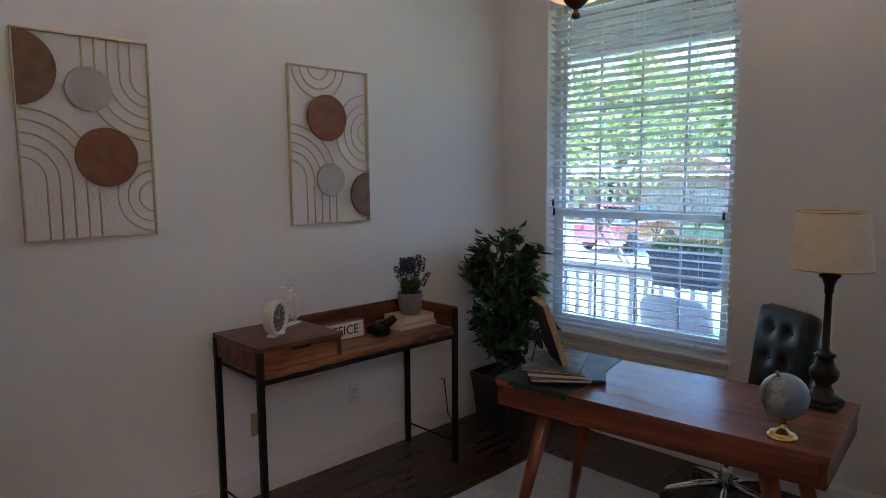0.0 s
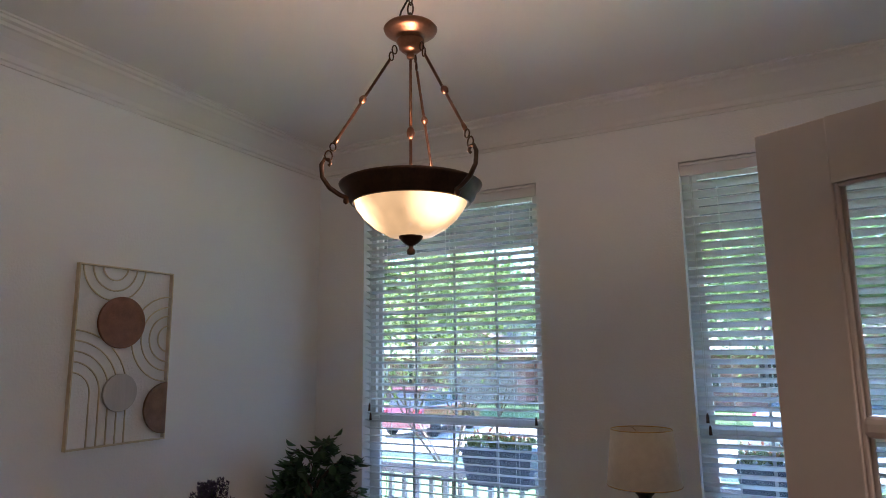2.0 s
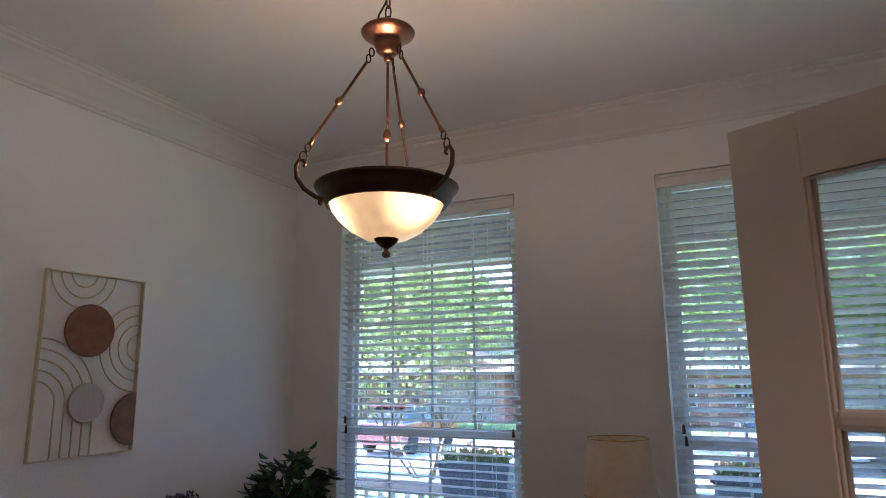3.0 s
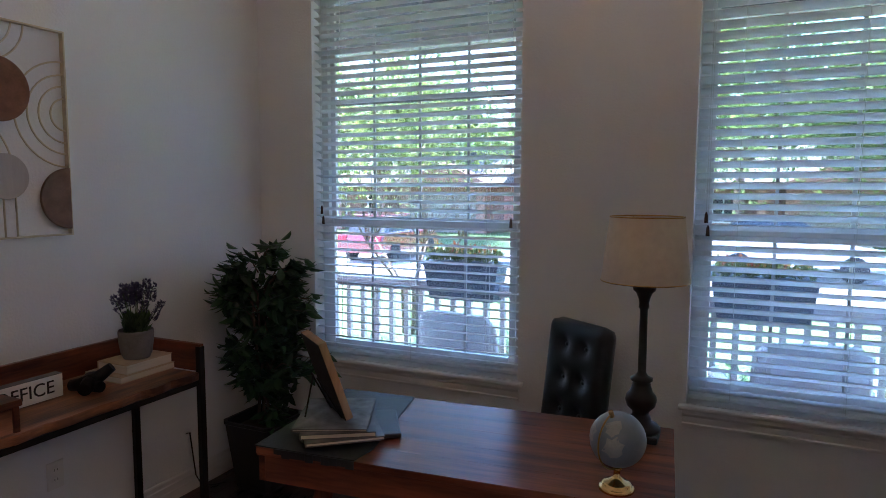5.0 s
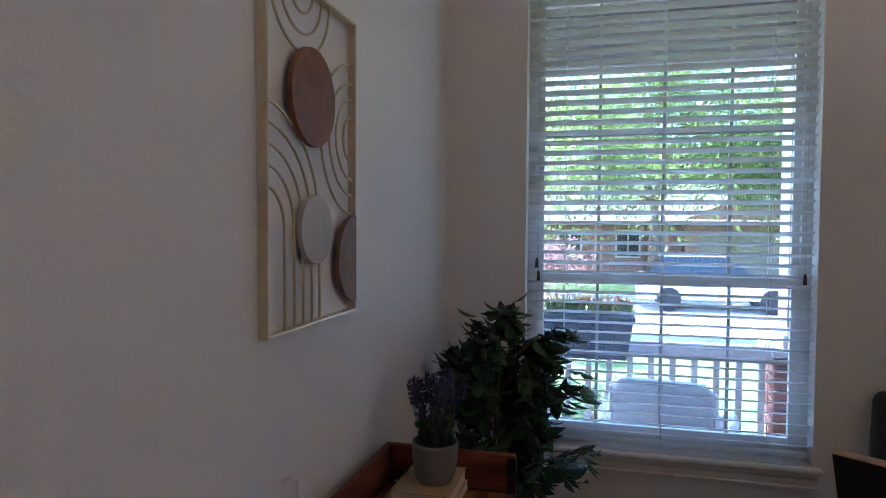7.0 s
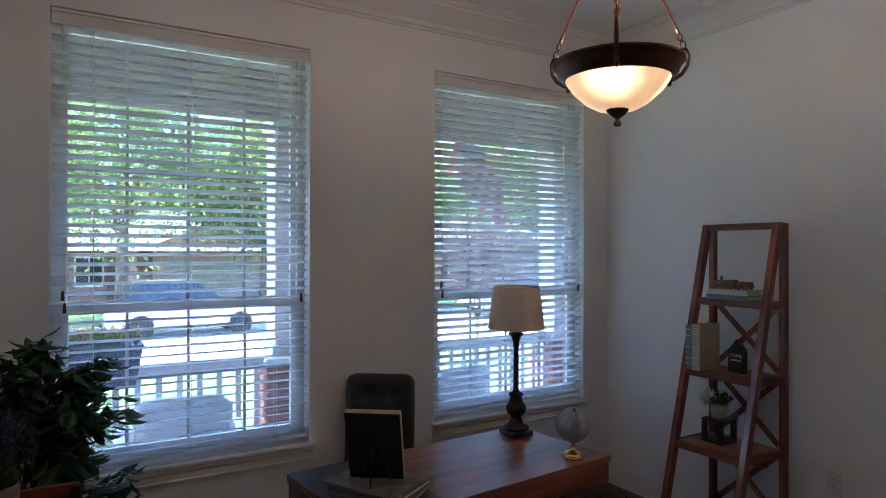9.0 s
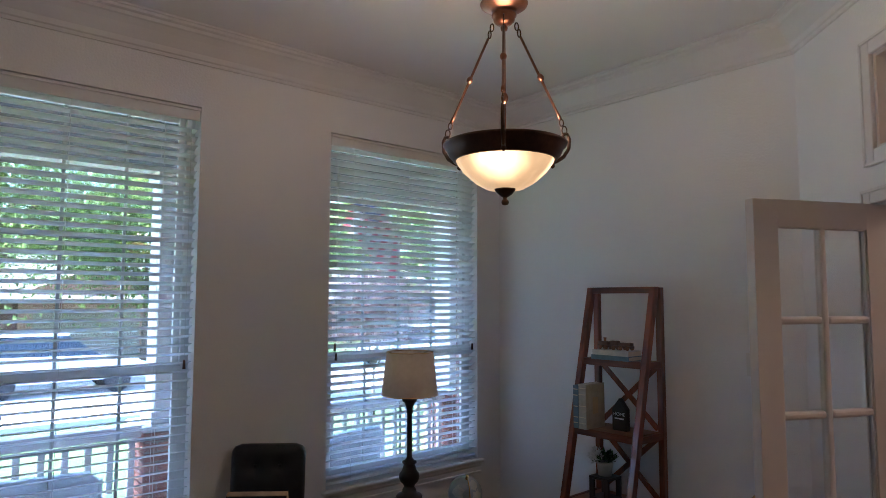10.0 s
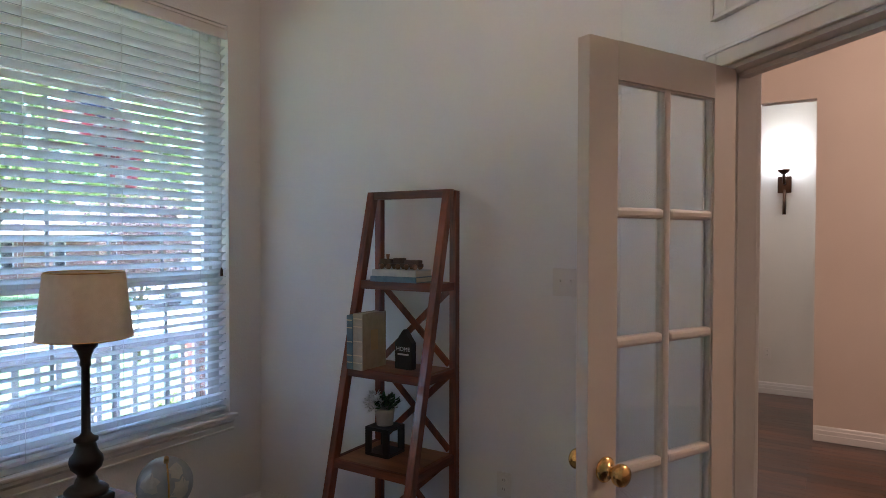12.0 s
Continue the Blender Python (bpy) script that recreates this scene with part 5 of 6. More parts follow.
for i in range(5):
    a = 2 * math.pi * i / 5 + 0.6
    c, s = math.cos(a), math.sin(a)
    bm = B()
    tube(bm, [(0.02 * c, 0.02 * s, 0.125), (0.12 * c, 0.12 * s, 0.115), (0.25 * c, 0.25 * s, 0.082), (0.275 * c, 0.275 * s, 0.068)], [0.019, 0.017, 0.012, 0.01], 10)
    lg = part("star_leg", bm, CHROME, chair)
    bm = B()
    for o in (-0.014, 0.014):
        lathe(bm, [(0.005, -0.008), (0.024, -0.007), (0.026, 0.0), (0.024, 0.007), (0.005, 0.008)], 18,
              m=Matrix.Translation((0.27 * c - s * o, 0.27 * s + c * o, 0.027)) @ Matrix.Rotation(a, 4, "Z") @ Matrix.Rotation(radians(90), 4, "X"))
    part("caster", bm, BLACK, lg, "black twin-wheel caster")

# ---- rug ----
bm = B()
bmesh.ops.create_grid(bm, x_segments=60, y_segments=50, size=0.5)
bmesh.ops.scale(bm, vec=(2.05, 1.75, 1), verts=bm.verts[:])
for v in bm.verts:
    v.co.z = 0.010 + 0.003 * noise.noise(v.co * 9.0)
r = bmesh.ops.extrude_face_region(bm, geom=bm.faces[:])
for v in r["geom"]:
    if isinstance(v, bmesh.types.BMVert):
        v.co.z = 0.0005
bmesh.ops.recalc_face_normals(bm, faces=bm.faces[:])
solid("rug", bm, RUG, "pale grey woven rug under the desk", "rug", "", pose(1.75, -1.37, 0))

# ---- ladder shelf ----
lad = thing("ladder_shelf", pose(0, 0, 0), "reddish wooden ladder shelf leaning with cross braced back", "shelf")
LY0, LY1 = -1.345, -0.898
LT, LTOP = 0.034, 1.75
SL = 0.236


def fx(z):
    return 3.515 - SL * (LTOP - z)


XB = 3.57
for y in (LY0, LY1 - LT):
    bm = B()
    prism(bm, [(fx(0), 0), (fx(0) + 0.042, 0), (fx(LTOP) + 0.042, LTOP), (fx(LTOP), LTOP)], "y", y, y + LT, 0.002)
    part("front_leg", bm, WALNUT_Z, lad)
    bm = B()
    box(bm, XB, XB + 0.032, y, y + LT, 0, LTOP - 0.003, 0.002)
    part("back_leg", bm, WALNUT_Z, lad)
bm = B()
box(bm, fx(LTOP) + 0.004, fx(LTOP) + 0.040, LY0 + LT, LY1 - LT, LTOP - 0.035, LTOP, 0.002)
part("top_rail", bm, WALNUT_Y, lad)
SHZ = (1.345, 0.965, 0.585, 0.205)
for z in SHZ:
    bm = B()
    box(bm, fx(z) + 0.022, XB + 0.006, LY0 + LT, LY1 - LT, z - 0.016, z, 0.002)
    part("shelf_board", bm, SHELFW, lad)
    bm = B()
    box(bm, fx(z) + 0.004, fx(z) + 0.022, LY0 + LT, LY1 - LT, z - 0.036, z + 0.002, 0.002)
    part("shelf_lip", bm, WALNUT_Y, lad)
    for y in (LY0 + 0.006, LY1 - LT + 0.006):
        bm = B()
        box(bm, fx(z) + 0.04, XB, y, y + 0.022, z - 0.036, z - 0.001, 0.002)
        part("side_rail", bm, WALNUT, lad)
for z0, z1 in ((1.345, 0.965), (0.965, 0.585), (0.585, 0.205)):
    for s in (0, 1):
        ya, yb = (LY0 + 0.04, LY1 - 0.04) if s else (LY1 - 0.04, LY0 + 0.04)
        d = Vector((0, yb - ya, (z1 + 0.012) - (z0 - 0.03)))
        L = d.length
        bm = B()
        box(bm, XB + 0.004 + 0.012 * s, XB + 0.015 + 0.012 * s, -0.014, 0.014, 0, L, 0.001, Matrix.Translation((0, ya, z0 - 0.03)) @ Matrix.Rotation(-math.atan2(d.y, d.z), 4, "X"))
        part("cross_brace", bm, WALNUT_Z, lad)

# books, train and ornaments on the ladder
BLUE = mat("blue_cover", (0.16, 0.24, 0.30), (0.10, 0.16, 0.21), 0.6, scale=30, bump=0.1)
PALE = mat("pale_cover", (0.62, 0.60, 0.56), (0.48, 0.47, 0.45), 0.6, scale=24, bump=0.1)
TAUPE = mat("antique_cover", (0.50, 0.45, 0.36), (0.38, 0.33, 0.25), 0.65, scale=26, bump=0.15)
Z = 1.345
book("book", pose(3.405, -1.247, Z + 0.001), 0.13, 0.245, 0.024, BLUE, "blue spined book lying under a toy train", "books on ladder shelf")
book("book", pose(3.41, -1.242, Z + 0.026), 0.125, 0.235, 0.028, PALE, "pale blue book lying under a toy train", "books on ladder shelf")
tr = thing("toy_train", pose(3.46, -1.127, Z + 0.055), "small dark wooden train with red wheels on books", "toy")
bm = B()
box(bm, -0.018, 0.018, -0.11, 0.11, 0.012, 0.026, 0.002)
box(bm, -0.018, 0.018, -0.105, -0.03, 0.026, 0.042, 0.003)
box(bm, -0.016, 0.016, -0.02, 0.03, 0.026, 0.05, 0.003)
box(bm, -0.016, 0.016, 0.04, 0.105, 0.026, 0.045, 0.003)
part("carriage", bm, mat("dark_toy_wood", (0.06, 0.03, 0.02), (0.11, 0.055, 0.035), 0.5), tr)
bm = B()
tube(bm, [(0, 0.07, 0.045), (0, 0.07, 0.066)], [0.006, 0.009], 10)
part("chimney", bm, COPPER, tr)
for y in (-0.09, -0.045, 0.0, 0.05, 0.09):
    for x in (-0.021, 0.021):
        bm = B()
        lathe(bm, [(0.004, -0.004), (0.0125, -0.003), (0.0125, 0.003), (0.004, 0.004)], 14, m=Matrix.Translation((x, y, 0.0125)) @ Matrix.Rotation(radians(90), 4, "Y"))
        part("wheel", bm, COPPER, tr, "reddish round wheel")
Z = 0.965


def standing(y, t, h, d, m, lab, x):
    b = thing("book", Matrix.Translation((x, y, Z + 0.001)), lab, "book", "books on ladder shelf")
    bm = B()
    box(bm, 0.003, d - 0.003, 0.003, t - 0.003, 0.004, h - 0.004)
    part("page_block", bm, PAPER, b)
    bm = B()
    box(bm, 0, d, 0, 0.003, 0, h, 0.0008)
    box(bm, 0, d, t - 0.003, t, 0, h, 0.0008)
    box(bm, -0.003, 0.003, 0, t, 0, h, 0.0012)
    part("cover", bm, m, b)
    for k in (0.12, 0.25, 0.5, 0.76, 0.9):
        bm = B()
        box(bm, -0.0045, -0.003, 0.002, t - 0.002, h * k, h * k + 0.005, 0.0005)
        part("spine_band", bm, GOLD, b)
    return b


standing(-0.977, 0.034, 0.235, 0.15, BLUE, "tall blue decorative book standing upright", 3.315)
tb = standing(-1.034, 0.052, 0.245, 0.165, TAUPE, "tall antique cream decorative book standing upright", 3.312)
bm = B()
box(bm, 0.055, 0.105, -0.0012, -0.0002, 0.08, 0.17)
part("emblem", bm, CREAM, tb, "stamped oval cover emblem")
hs = thing("house_ornament", pose(3.43, -1.207, Z + 0.001), "black house shaped block with white lettering", "ornament")
bm = B()
prism(bm, [(0, 0), (0.09, 0), (0.09, 0.115), (0.045, 0.175), (0, 0.115)], "x", 0, 0.035, 0.002)
part("block", bm, BLACK, hs)
FACEW = Matrix(((0, 0, -1, -0.0006), (-1, 0, 0, 0.045), (0, 1, 0, 0), (0, 0, 0, 1)))
text_part("lettering", "HOME", 0.026, WHITEP, hs, Matrix.Translation((0, 0, 0.088)) @ FACEW, 0.0006)
bm = B()
box(bm, -0.0012, 0.0, 0.016, 0.074, 0.062, 0.069)
part("lettering_bar", bm, WHITEP, hs)
Z = 0.585
cb = thing("cube_frame", pose(3.36, -1.132, Z + 0.001), "open black wooden cube holding a flower pot", "shelf box")
bm = B()
s = 0.125
for x0, x1, y0, y1, z0, z1 in ((0, s, 0, s, 0, 0.014), (0, s, 0, s, s - 0.014, s), (0, 0.014, 0, 0.03, 0.014, s - 0.014), (0, 0.014, s - 0.03, s, 0.014, s - 0.014), (s - 0.014, s, 0, 0.03, 0.014, s - 0.014), (s - 0.014, s, s - 0.03, s, 0.014, s - 0.014)):
    box(bm, x0, x1, y0, y1, z0, z1, 0.0015)
part("box_frame", bm, BLACK, cb)
fp = thing("flower_pot", pose(3.42, -1.07, Z + 0.127), "white artificial flowers in small grey pot", "potted plant")
bm = B()
lathe(bm, [(0.026, 0.0), (0.036, 0.003), (0.043, 0.06), (0.045, 0.075), (0.040, 0.075), (0.038, 0.06), (0.005, 0.058)], 28, close=False)
part("pot", bm, mat("pale_grey_pot", (0.36, 0.35, 0.33), (0.44, 0.43, 0.41), 0.8, bump=0.3), fp)


def fsp(r):
    a, e = r.uniform(0, 6.28), r.uniform(0.1, 1.4)
    k = r.uniform(0.02, 0.06)
    return (k * math.cos(a) * math.cos(e), k * math.sin(a) * math.cos(e), 0.07 + k * math.sin(e)), (math.cos(a), math.sin(a), 0.7)


ob = new("foliage", leaf_mesh("foliage", leaves(170, fsp, 0.03, 21), LEAF))
ob.parent = fp
for cx, cy, cz in ((-0.045, 0.03, 0.085), (-0.035, 0.055, 0.10), (-0.05, 0.005, 0.11), (-0.02, 0.04, 0.125)):
    def ptl(r, c=(cx, cy, cz)):
        a, e = r.uniform(0, 6.28), r.uniform(-0.6, 1.5)
        d = (math.cos(a) * math.cos(e), math.sin(a) * math.cos(e), math.sin(e))
        return (c[0] + 0.012 * d[0], c[1] + 0.012 * d[1], c[2] + 0.012 * d[2]), d
    ob = new("blossom", leaf_mesh("blossom", leaves(60, ptl, 0.024, int(900 * cz)), WHITEFL))
    ob.parent = fp
# charging cable of the corner outlet
bm = B()
tube(bm, [(0.006, -0.60, 0.30), (0.03, -0.6, 0.31), (0.035, -0.59, 0.2), (0.03, -0.57, 0.08), (0.05, -0.55, 0.02), (0.07, -0.5, 0.006), (0.11, -0.45, 0.006)], 0.0035, 6)
solid("power_cable", bm, BLACK, "black power cable hanging from wall to floor", "cable")


# ---- outdoors: porch ----
GZ = -0.50
PZ = -0.10
PY = 1.95
bm = B()
box(bm, -4.0, 7.5, 0.15, PY, GZ - 0.1, PZ)
solid("porch_floor", bm, CONCRETE, "grey concrete front porch slab", "porch", "structure")
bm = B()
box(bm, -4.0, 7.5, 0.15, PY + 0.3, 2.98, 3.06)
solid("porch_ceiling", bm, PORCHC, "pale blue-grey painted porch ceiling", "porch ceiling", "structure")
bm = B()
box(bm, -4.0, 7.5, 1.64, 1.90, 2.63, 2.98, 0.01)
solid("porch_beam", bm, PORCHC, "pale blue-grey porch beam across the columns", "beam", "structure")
bm = B()
box(bm, -4.2, 7.7, -6.8, PY + 0.4, HH + 0.12, HH + 0.3)
solid("house_roof", bm, ROOF, "dark shingled roof slab over the house", "roof", "structure")
# brick veneer outside the window wall
bm = B()
for x0, x1 in ((-4.0, WX[0][0]), (WX[0][1], WX[1][0]), (WX[1][1], 7.5)):
    box(bm, x0, x1, 0.151, 0.22, PZ, 2.98)
for x0, x1 in WX:
    box(bm, x0, x1, 0.151, 0.22, PZ, WZ0 - 0.02)
    box(bm, x0, x1, 0.151, 0.22, WZ1, 2.98)
solid("wall_porch", bm, HBRICK, "red brick house front on the porch", "wall", "structure")

# bricks of the porch piers share one mesh
bm = B()
box(bm, -0.0975, 0.0975, -0.045, 0.045, -0.028, 0.028, 0.004, seg=1)
BRICK_ME = mesh("brick", bm, BRICK)
bm = B()
box(bm, -0.045, 0.045, -0.045, 0.045, -0.028, 0.028, 0.004, seg=1)
HALF_ME = mesh("brick", bm, BRICK)


def pier(x, bricks=True):
    p = thing("porch_column", pose(x, 1.78, PZ), "white porch column on a red brick pier", "column", "porch columns")
    bm = B()
    box(bm, -0.185, 0.185, -0.185, 0.185, 0, 0.84)
    part("core", bm, MORTAR, p)
    if bricks:
        for c in range(12):
            z = 0.035 + c * 0.07
            for f in range(4):
                m0 = Matrix.Rotation(f * math.pi / 2, 4, "Z") @ Matrix.Translation((0, -0.155, z))
                xs = (-0.102, 0.102) if c % 2 else (-0.153, 0.0, 0.153)
                for i, bx in enumerate(xs):
                    b = new("brick", HALF_ME if (c % 2 == 0 and i != 1) else BRICK_ME)
                    b.parent = p
                    b.matrix_local = m0 @ Matrix.Translation((bx, 0, 0))
    bm = B()
    box(bm, -0.215, 0.215, -0.215, 0.215, 0.84, 0.885, 0.01)
    part("cap", bm, EXTW, p)
    bm = B()
    box(bm, -0.14, 0.14, -0.14, 0.14, 0.886, 0.97, 0.008)
    box(bm, -0.115, 0.115, -0.115, 0.115, 0.97, 2.62, 0.006)
    box(bm, -0.14, 0.14, -0.14, 0.14, 2.62, 2.729, 0.008)
    part("shaft", bm, EXTW, p)
    return p


for x in (-1.02, 1.95, 4.76):
    pier(x)


def railing(x0, x1):
    ra = thing("porch_railing", pose(0, 1.66, PZ), "white painted porch railing with square balusters", "railing", "porch railings")
    bm = B()
    box(bm, x0, x1, -0.055, 0.055, 0.86, 0.895, 0.008)
    part("top_rail", bm, EXTW, ra)
    bm = B()
    box(bm, x0, x1, -0.02, 0.02, 0.805, 0.859, 0.004)
    part("under_rail", bm, EXTW, ra)
    bm = B()
    box(bm, x0, x1, -0.022, 0.022, 0.08, 0.14, 0.004)
    part("bottom_rail", bm, EXTW, ra)
    bm = B()
    box(bm, -0.02, 0.02, -0.02, 0.02, 0.14, 0.805, 0.002, seg=1)
    me = mesh("baluster", bm, EXTW)
    n = round((x1 - x0) / 0.135)
    for i in range(n):
        o = new("baluster", me)
        o.parent = ra
        o.matrix_local = pose(x0 + (i + 0.5) * (x1 - x0) / n, 0, 0)
    return ra


railing(-3.2, -1.21)
railing(-0.83, 1.76)
railing(2.14, 4.57)
railing(4.95, 6.6)


def planter(x, m=PLANTER):
    p = thing("railing_planter", pose(x, 1.66, PZ + 0.78), "slate blue railing planter box with flowers", "planter", "railing planters")
    bm = B()
    lo, hi = [], []
    for s, z, wx, wy in ((lo, 0.0, 0.255, 0.095), (hi, 0.27, 0.30, 0.125)):
        for a, b in ((-1, -1), (1, -1), (1, 1), (-1, 1)):
            s.append(bm.verts.new((a * wx, b * wy - 0.06, z)))
    bm.faces.new(list(reversed(lo)))
    for i in range(4):
        bm.faces.new((lo[i], lo[(i + 1) % 4], hi[(i + 1) % 4], hi[i]))
    bm.faces.new(hi)
    part("box", bm, m, p)
    bm = B()
    box(bm, -0.312, 0.312, -0.197, 0.077, 0.262, 0.288, 0.006)
    part("lip", bm, m, p)

    def gr(r):
        return (r.uniform(-0.28, 0.28), r.uniform(-0.17, 0.05), r.uniform(0.28, 0.34)), (r.uniform(-.5, .5), r.uniform(-.5, .5), 1)

    def fl(r):
        return (r.uniform(-0.27, 0.27), r.uniform(-0.17, 0.05), r.uniform(0.33, 0.40)), (r.uniform(-.5, .5), r.uniform(-.5, .5), 1)
    o = new("foliage", leaf_mesh("foliage", leaves(260, gr, 0.07, 31), TREE2))
    o.parent = p
    o = new("flowers", leaf_mesh("flowers", leaves(90, fl, 0.045, 32), BLOOM))
    o.parent = p
    return p


planter(0.59)
planter(2.62)


ALLOY = mat("alloy_wheel", (0.55, 0.56, 0.57), (0.47, 0.48, 0.49), 0.45, 0.3, bump=0.02)


def porch_chair(m, label):
    """A porch chair with a broad bowed back and curved arms, seen from behind."""
    c = thing("porch_chair", m, label, "chair", "porch chairs")
    BK = pose(0, -0.20, 0.30, 10, 0, 0)
    bm = B()
    nx, nz, hw, hh = 16, 14, 0.245, 0.60
    rows = []
    for sd, off in ((0, -0.014), (1, 0.014)):
        g = []
        for k in range(nz + 1):
            z = hh * k / nz
            cut = 0.05 - math.sqrt(max(0.0, 0.05 ** 2 - max(0.0, z - hh + 0.05) ** 2))
            line = []
            for i in range(nx + 1):
                x = (2 * i / nx - 1) * (hw - cut)
                line.append(bm.verts.new((x, off - 0.045 * (1 - (x / hw) ** 2) + 0.003 * math.cos(k * math.pi), z + 0.025 * (1 - (x / hw) ** 2) * k / nz)))
            g.append(line)
        rows.append(g)
    for g in rows:
        for k in range(nz):
            for i in range(nx):
                bm.faces.new((g[k][i], g[k][i + 1], g[k + 1][i + 1], g[k + 1][i])).smooth = True
    fr, bk_ = rows
    loop = [(0, i) for i in range(nx)] + [(k, nx) for k in range(nz)] + [(nz, nx - i) for i in range(nx)] + [(nz - k, 0) for k in range(nz)]
    for (a, b), (d, e) in zip(loop, loop[1:] + loop[:1]):
        bm.faces.new((fr[a][b], fr[d][e], bk_[d][e], bk_[a][b]))
    bmesh.ops.recalc_face_normals(bm, faces=bm.faces[:])
    bmesh.ops.transform(bm, matrix=BK, verts=bm.verts[:])
    part("backrest", bm, DECKW, c)
    for sx in (-1, 1):
        bm = B()
        tube(bm, [BK @ Vector((sx * 0.245, 0.0, -0.02)), BK @ Vector((sx * 0.246, 0.0, 0.3)), BK @ Vector((sx * 0.243, 0.0, 0.56))], 0.017, 8)
        part("back_post", bm, EXTW, c)
    for i in range(5):
        bm = B()
        box(bm, -0.27, 0.27, -0.16 + i * 0.1, -0.07 + i * 0.1, 0.345 + i * 0.012, 0.365 + i * 0.012, 0.003)
        part("seat_slat", bm, DECKW, c)
    for s in (-1, 1):
        bm = B()
        tube(bm, [(s * 0.27, -0.24, 0.60), (s * 0.31, -0.12, 0.612), (s * 0.34, 0.06, 0.606), (s * 0.345, 0.24, 0.595), (s * 0.32, 0.35, 0.575)], [0.022, 0.028, 0.03, 0.03, 0.024], 10)
        part("armrest", bm, EXTW, c)
        bm = B()
        box(bm, s * 0.30 - 0.03, s * 0.30 + 0.03, 0.32, 0.36, 0, 0.574, 0.003)
        part("front_leg", bm, EXTW, c)
        bm = B()
        box(bm, s * 0.30 - 0.015, s * 0.30 + 0.015, -0.5, 0.4, -0.05, 0.05, 0.003, pose(0, 0.05, 0.19, 18, 0, 0))
        part("side_rail", bm, EXTW, c)
        bm = B()
        box(bm, s * 0.275 - 0.012, s * 0.275 + 0.012, -0.255, -0.205, 0, 0.574, 0.003)
        part("back_leg", bm, EXTW, c)
    return c


porch_chair(pose(1.03, 0.80, PZ, 0, 0, -8), "pale grey porch chair with bowed back facing the lawn")
porch_chair(pose(2.75, 0.80, PZ, 0, 0, 10), "pale grey porch chair with bowed back before the railing")
pt_ = thing("porch_table", pose(3.55, 0.78, PZ), "low pale slatted porch side table", "table")
for i in range(6):
    bm = B()
    box(bm, -0.28, 0.28, -0.25 + i * 0.085, -0.172 + i * 0.085, 0.46, 0.482, 0.004)
    part("slat", bm, DECKW, pt_)
for sx in (-1, 1):
    for sy in (-1, 1):
        bm = B()
        box(bm, sx * 0.24 - 0.02, sx * 0.24 + 0.02, sy * 0.2 - 0.02, sy * 0.2 + 0.02, 0, 0.459, 0.003)
        part("leg", bm, DECKW, pt_)

# flag on an angled pole from the porch column
fg = thing("porch_flag", pose(4.55, 1.70, 1.86), "striped red and white flag with blue corner on pole", "flag")
bm = B()
tube(bm, [(0.0, 0.0, 0.0), (-0.74, 0.46, 1.01)], 0.012, 8)
part("pole", bm, EXTW, fg)
FRED, FWHT, FBLU = mat("flag_red", (0.42, 0.04, 0.06), None, 0.8), mat("flag_white", (0.75, 0.74, 0.74), None, 0.8), mat("flag_blue", (0.05, 0.07, 0.20), None, 0.8)


def cloth(u0, u1, v0, v1, off=0.0):
    bm = B()
    g = [[None] * 9 for _ in range(7)]
    for i in range(7):
        for j in range(9):
            u, v = u0 + (u1 - u0) * i / 6, v0 + (v1 - v0) * j / 8
            g[i][j] = bm.verts.new((-0.72 + 0.40 * v - 0.12 * u, 0.45 - 0.25 * v + 0.03 * u + 0.035 * math.sin(9 * v + 2 * u) + off, 0.98 - 0.54 * v - 0.50 * u))
    for i in range(6):
        for j in range(8):
            bm.faces.new((g[i][j], g[i + 1][j], g[i + 1][j + 1], g[i][j + 1]))
    return bm


for k in range(9):
    part("stripe", cloth(0, 0.9, k / 9, (k + 1) / 9), FRED if k % 2 == 0 else FWHT, fg)
part("canton", cloth(0, 0.38, 0, 0.5, -0.006), FBLU, fg, "dark blue corner field")

# ---- outdoors: ground, street, houses ----
G2 = -1.05
bm = B()
prism(bm, [(0.2, GZ), (3.4, GZ), (6.0, GZ - 0.18), (10.0, G2), (12.4, G2), (900, G2), (900, G2 - 0.4), (0.2, G2 - 0.4)], "x", -500, 500)
solid("ground", bm, GRASS, "sunlit green front lawn", "lawn", "structure")
bm = B()
box(bm, -3.6, 7.0, PY, 3.3, GZ + 0.001, GZ + 0.05, 0.02)
solid("mulch_bed", bm, MULCH, "red bark mulch bed before the porch", "flower bed", "", None)
bm = B()
box(bm, -120, 120, 12.6, 20.6, G2 - 0.05, G2 + 0.012)
solid("road", bm, CONCRETE, "pale concrete residential street", "road", "structure")
for y in (12.45, 20.6):
    bm = B()
    box(bm, -120, 120, y, y + 0.15, G2 - 0.05, G2 + 0.13, 0.02)
    solid("kerb", bm, CONCRETE, "pale concrete kerb along the street", "kerb", "structure")


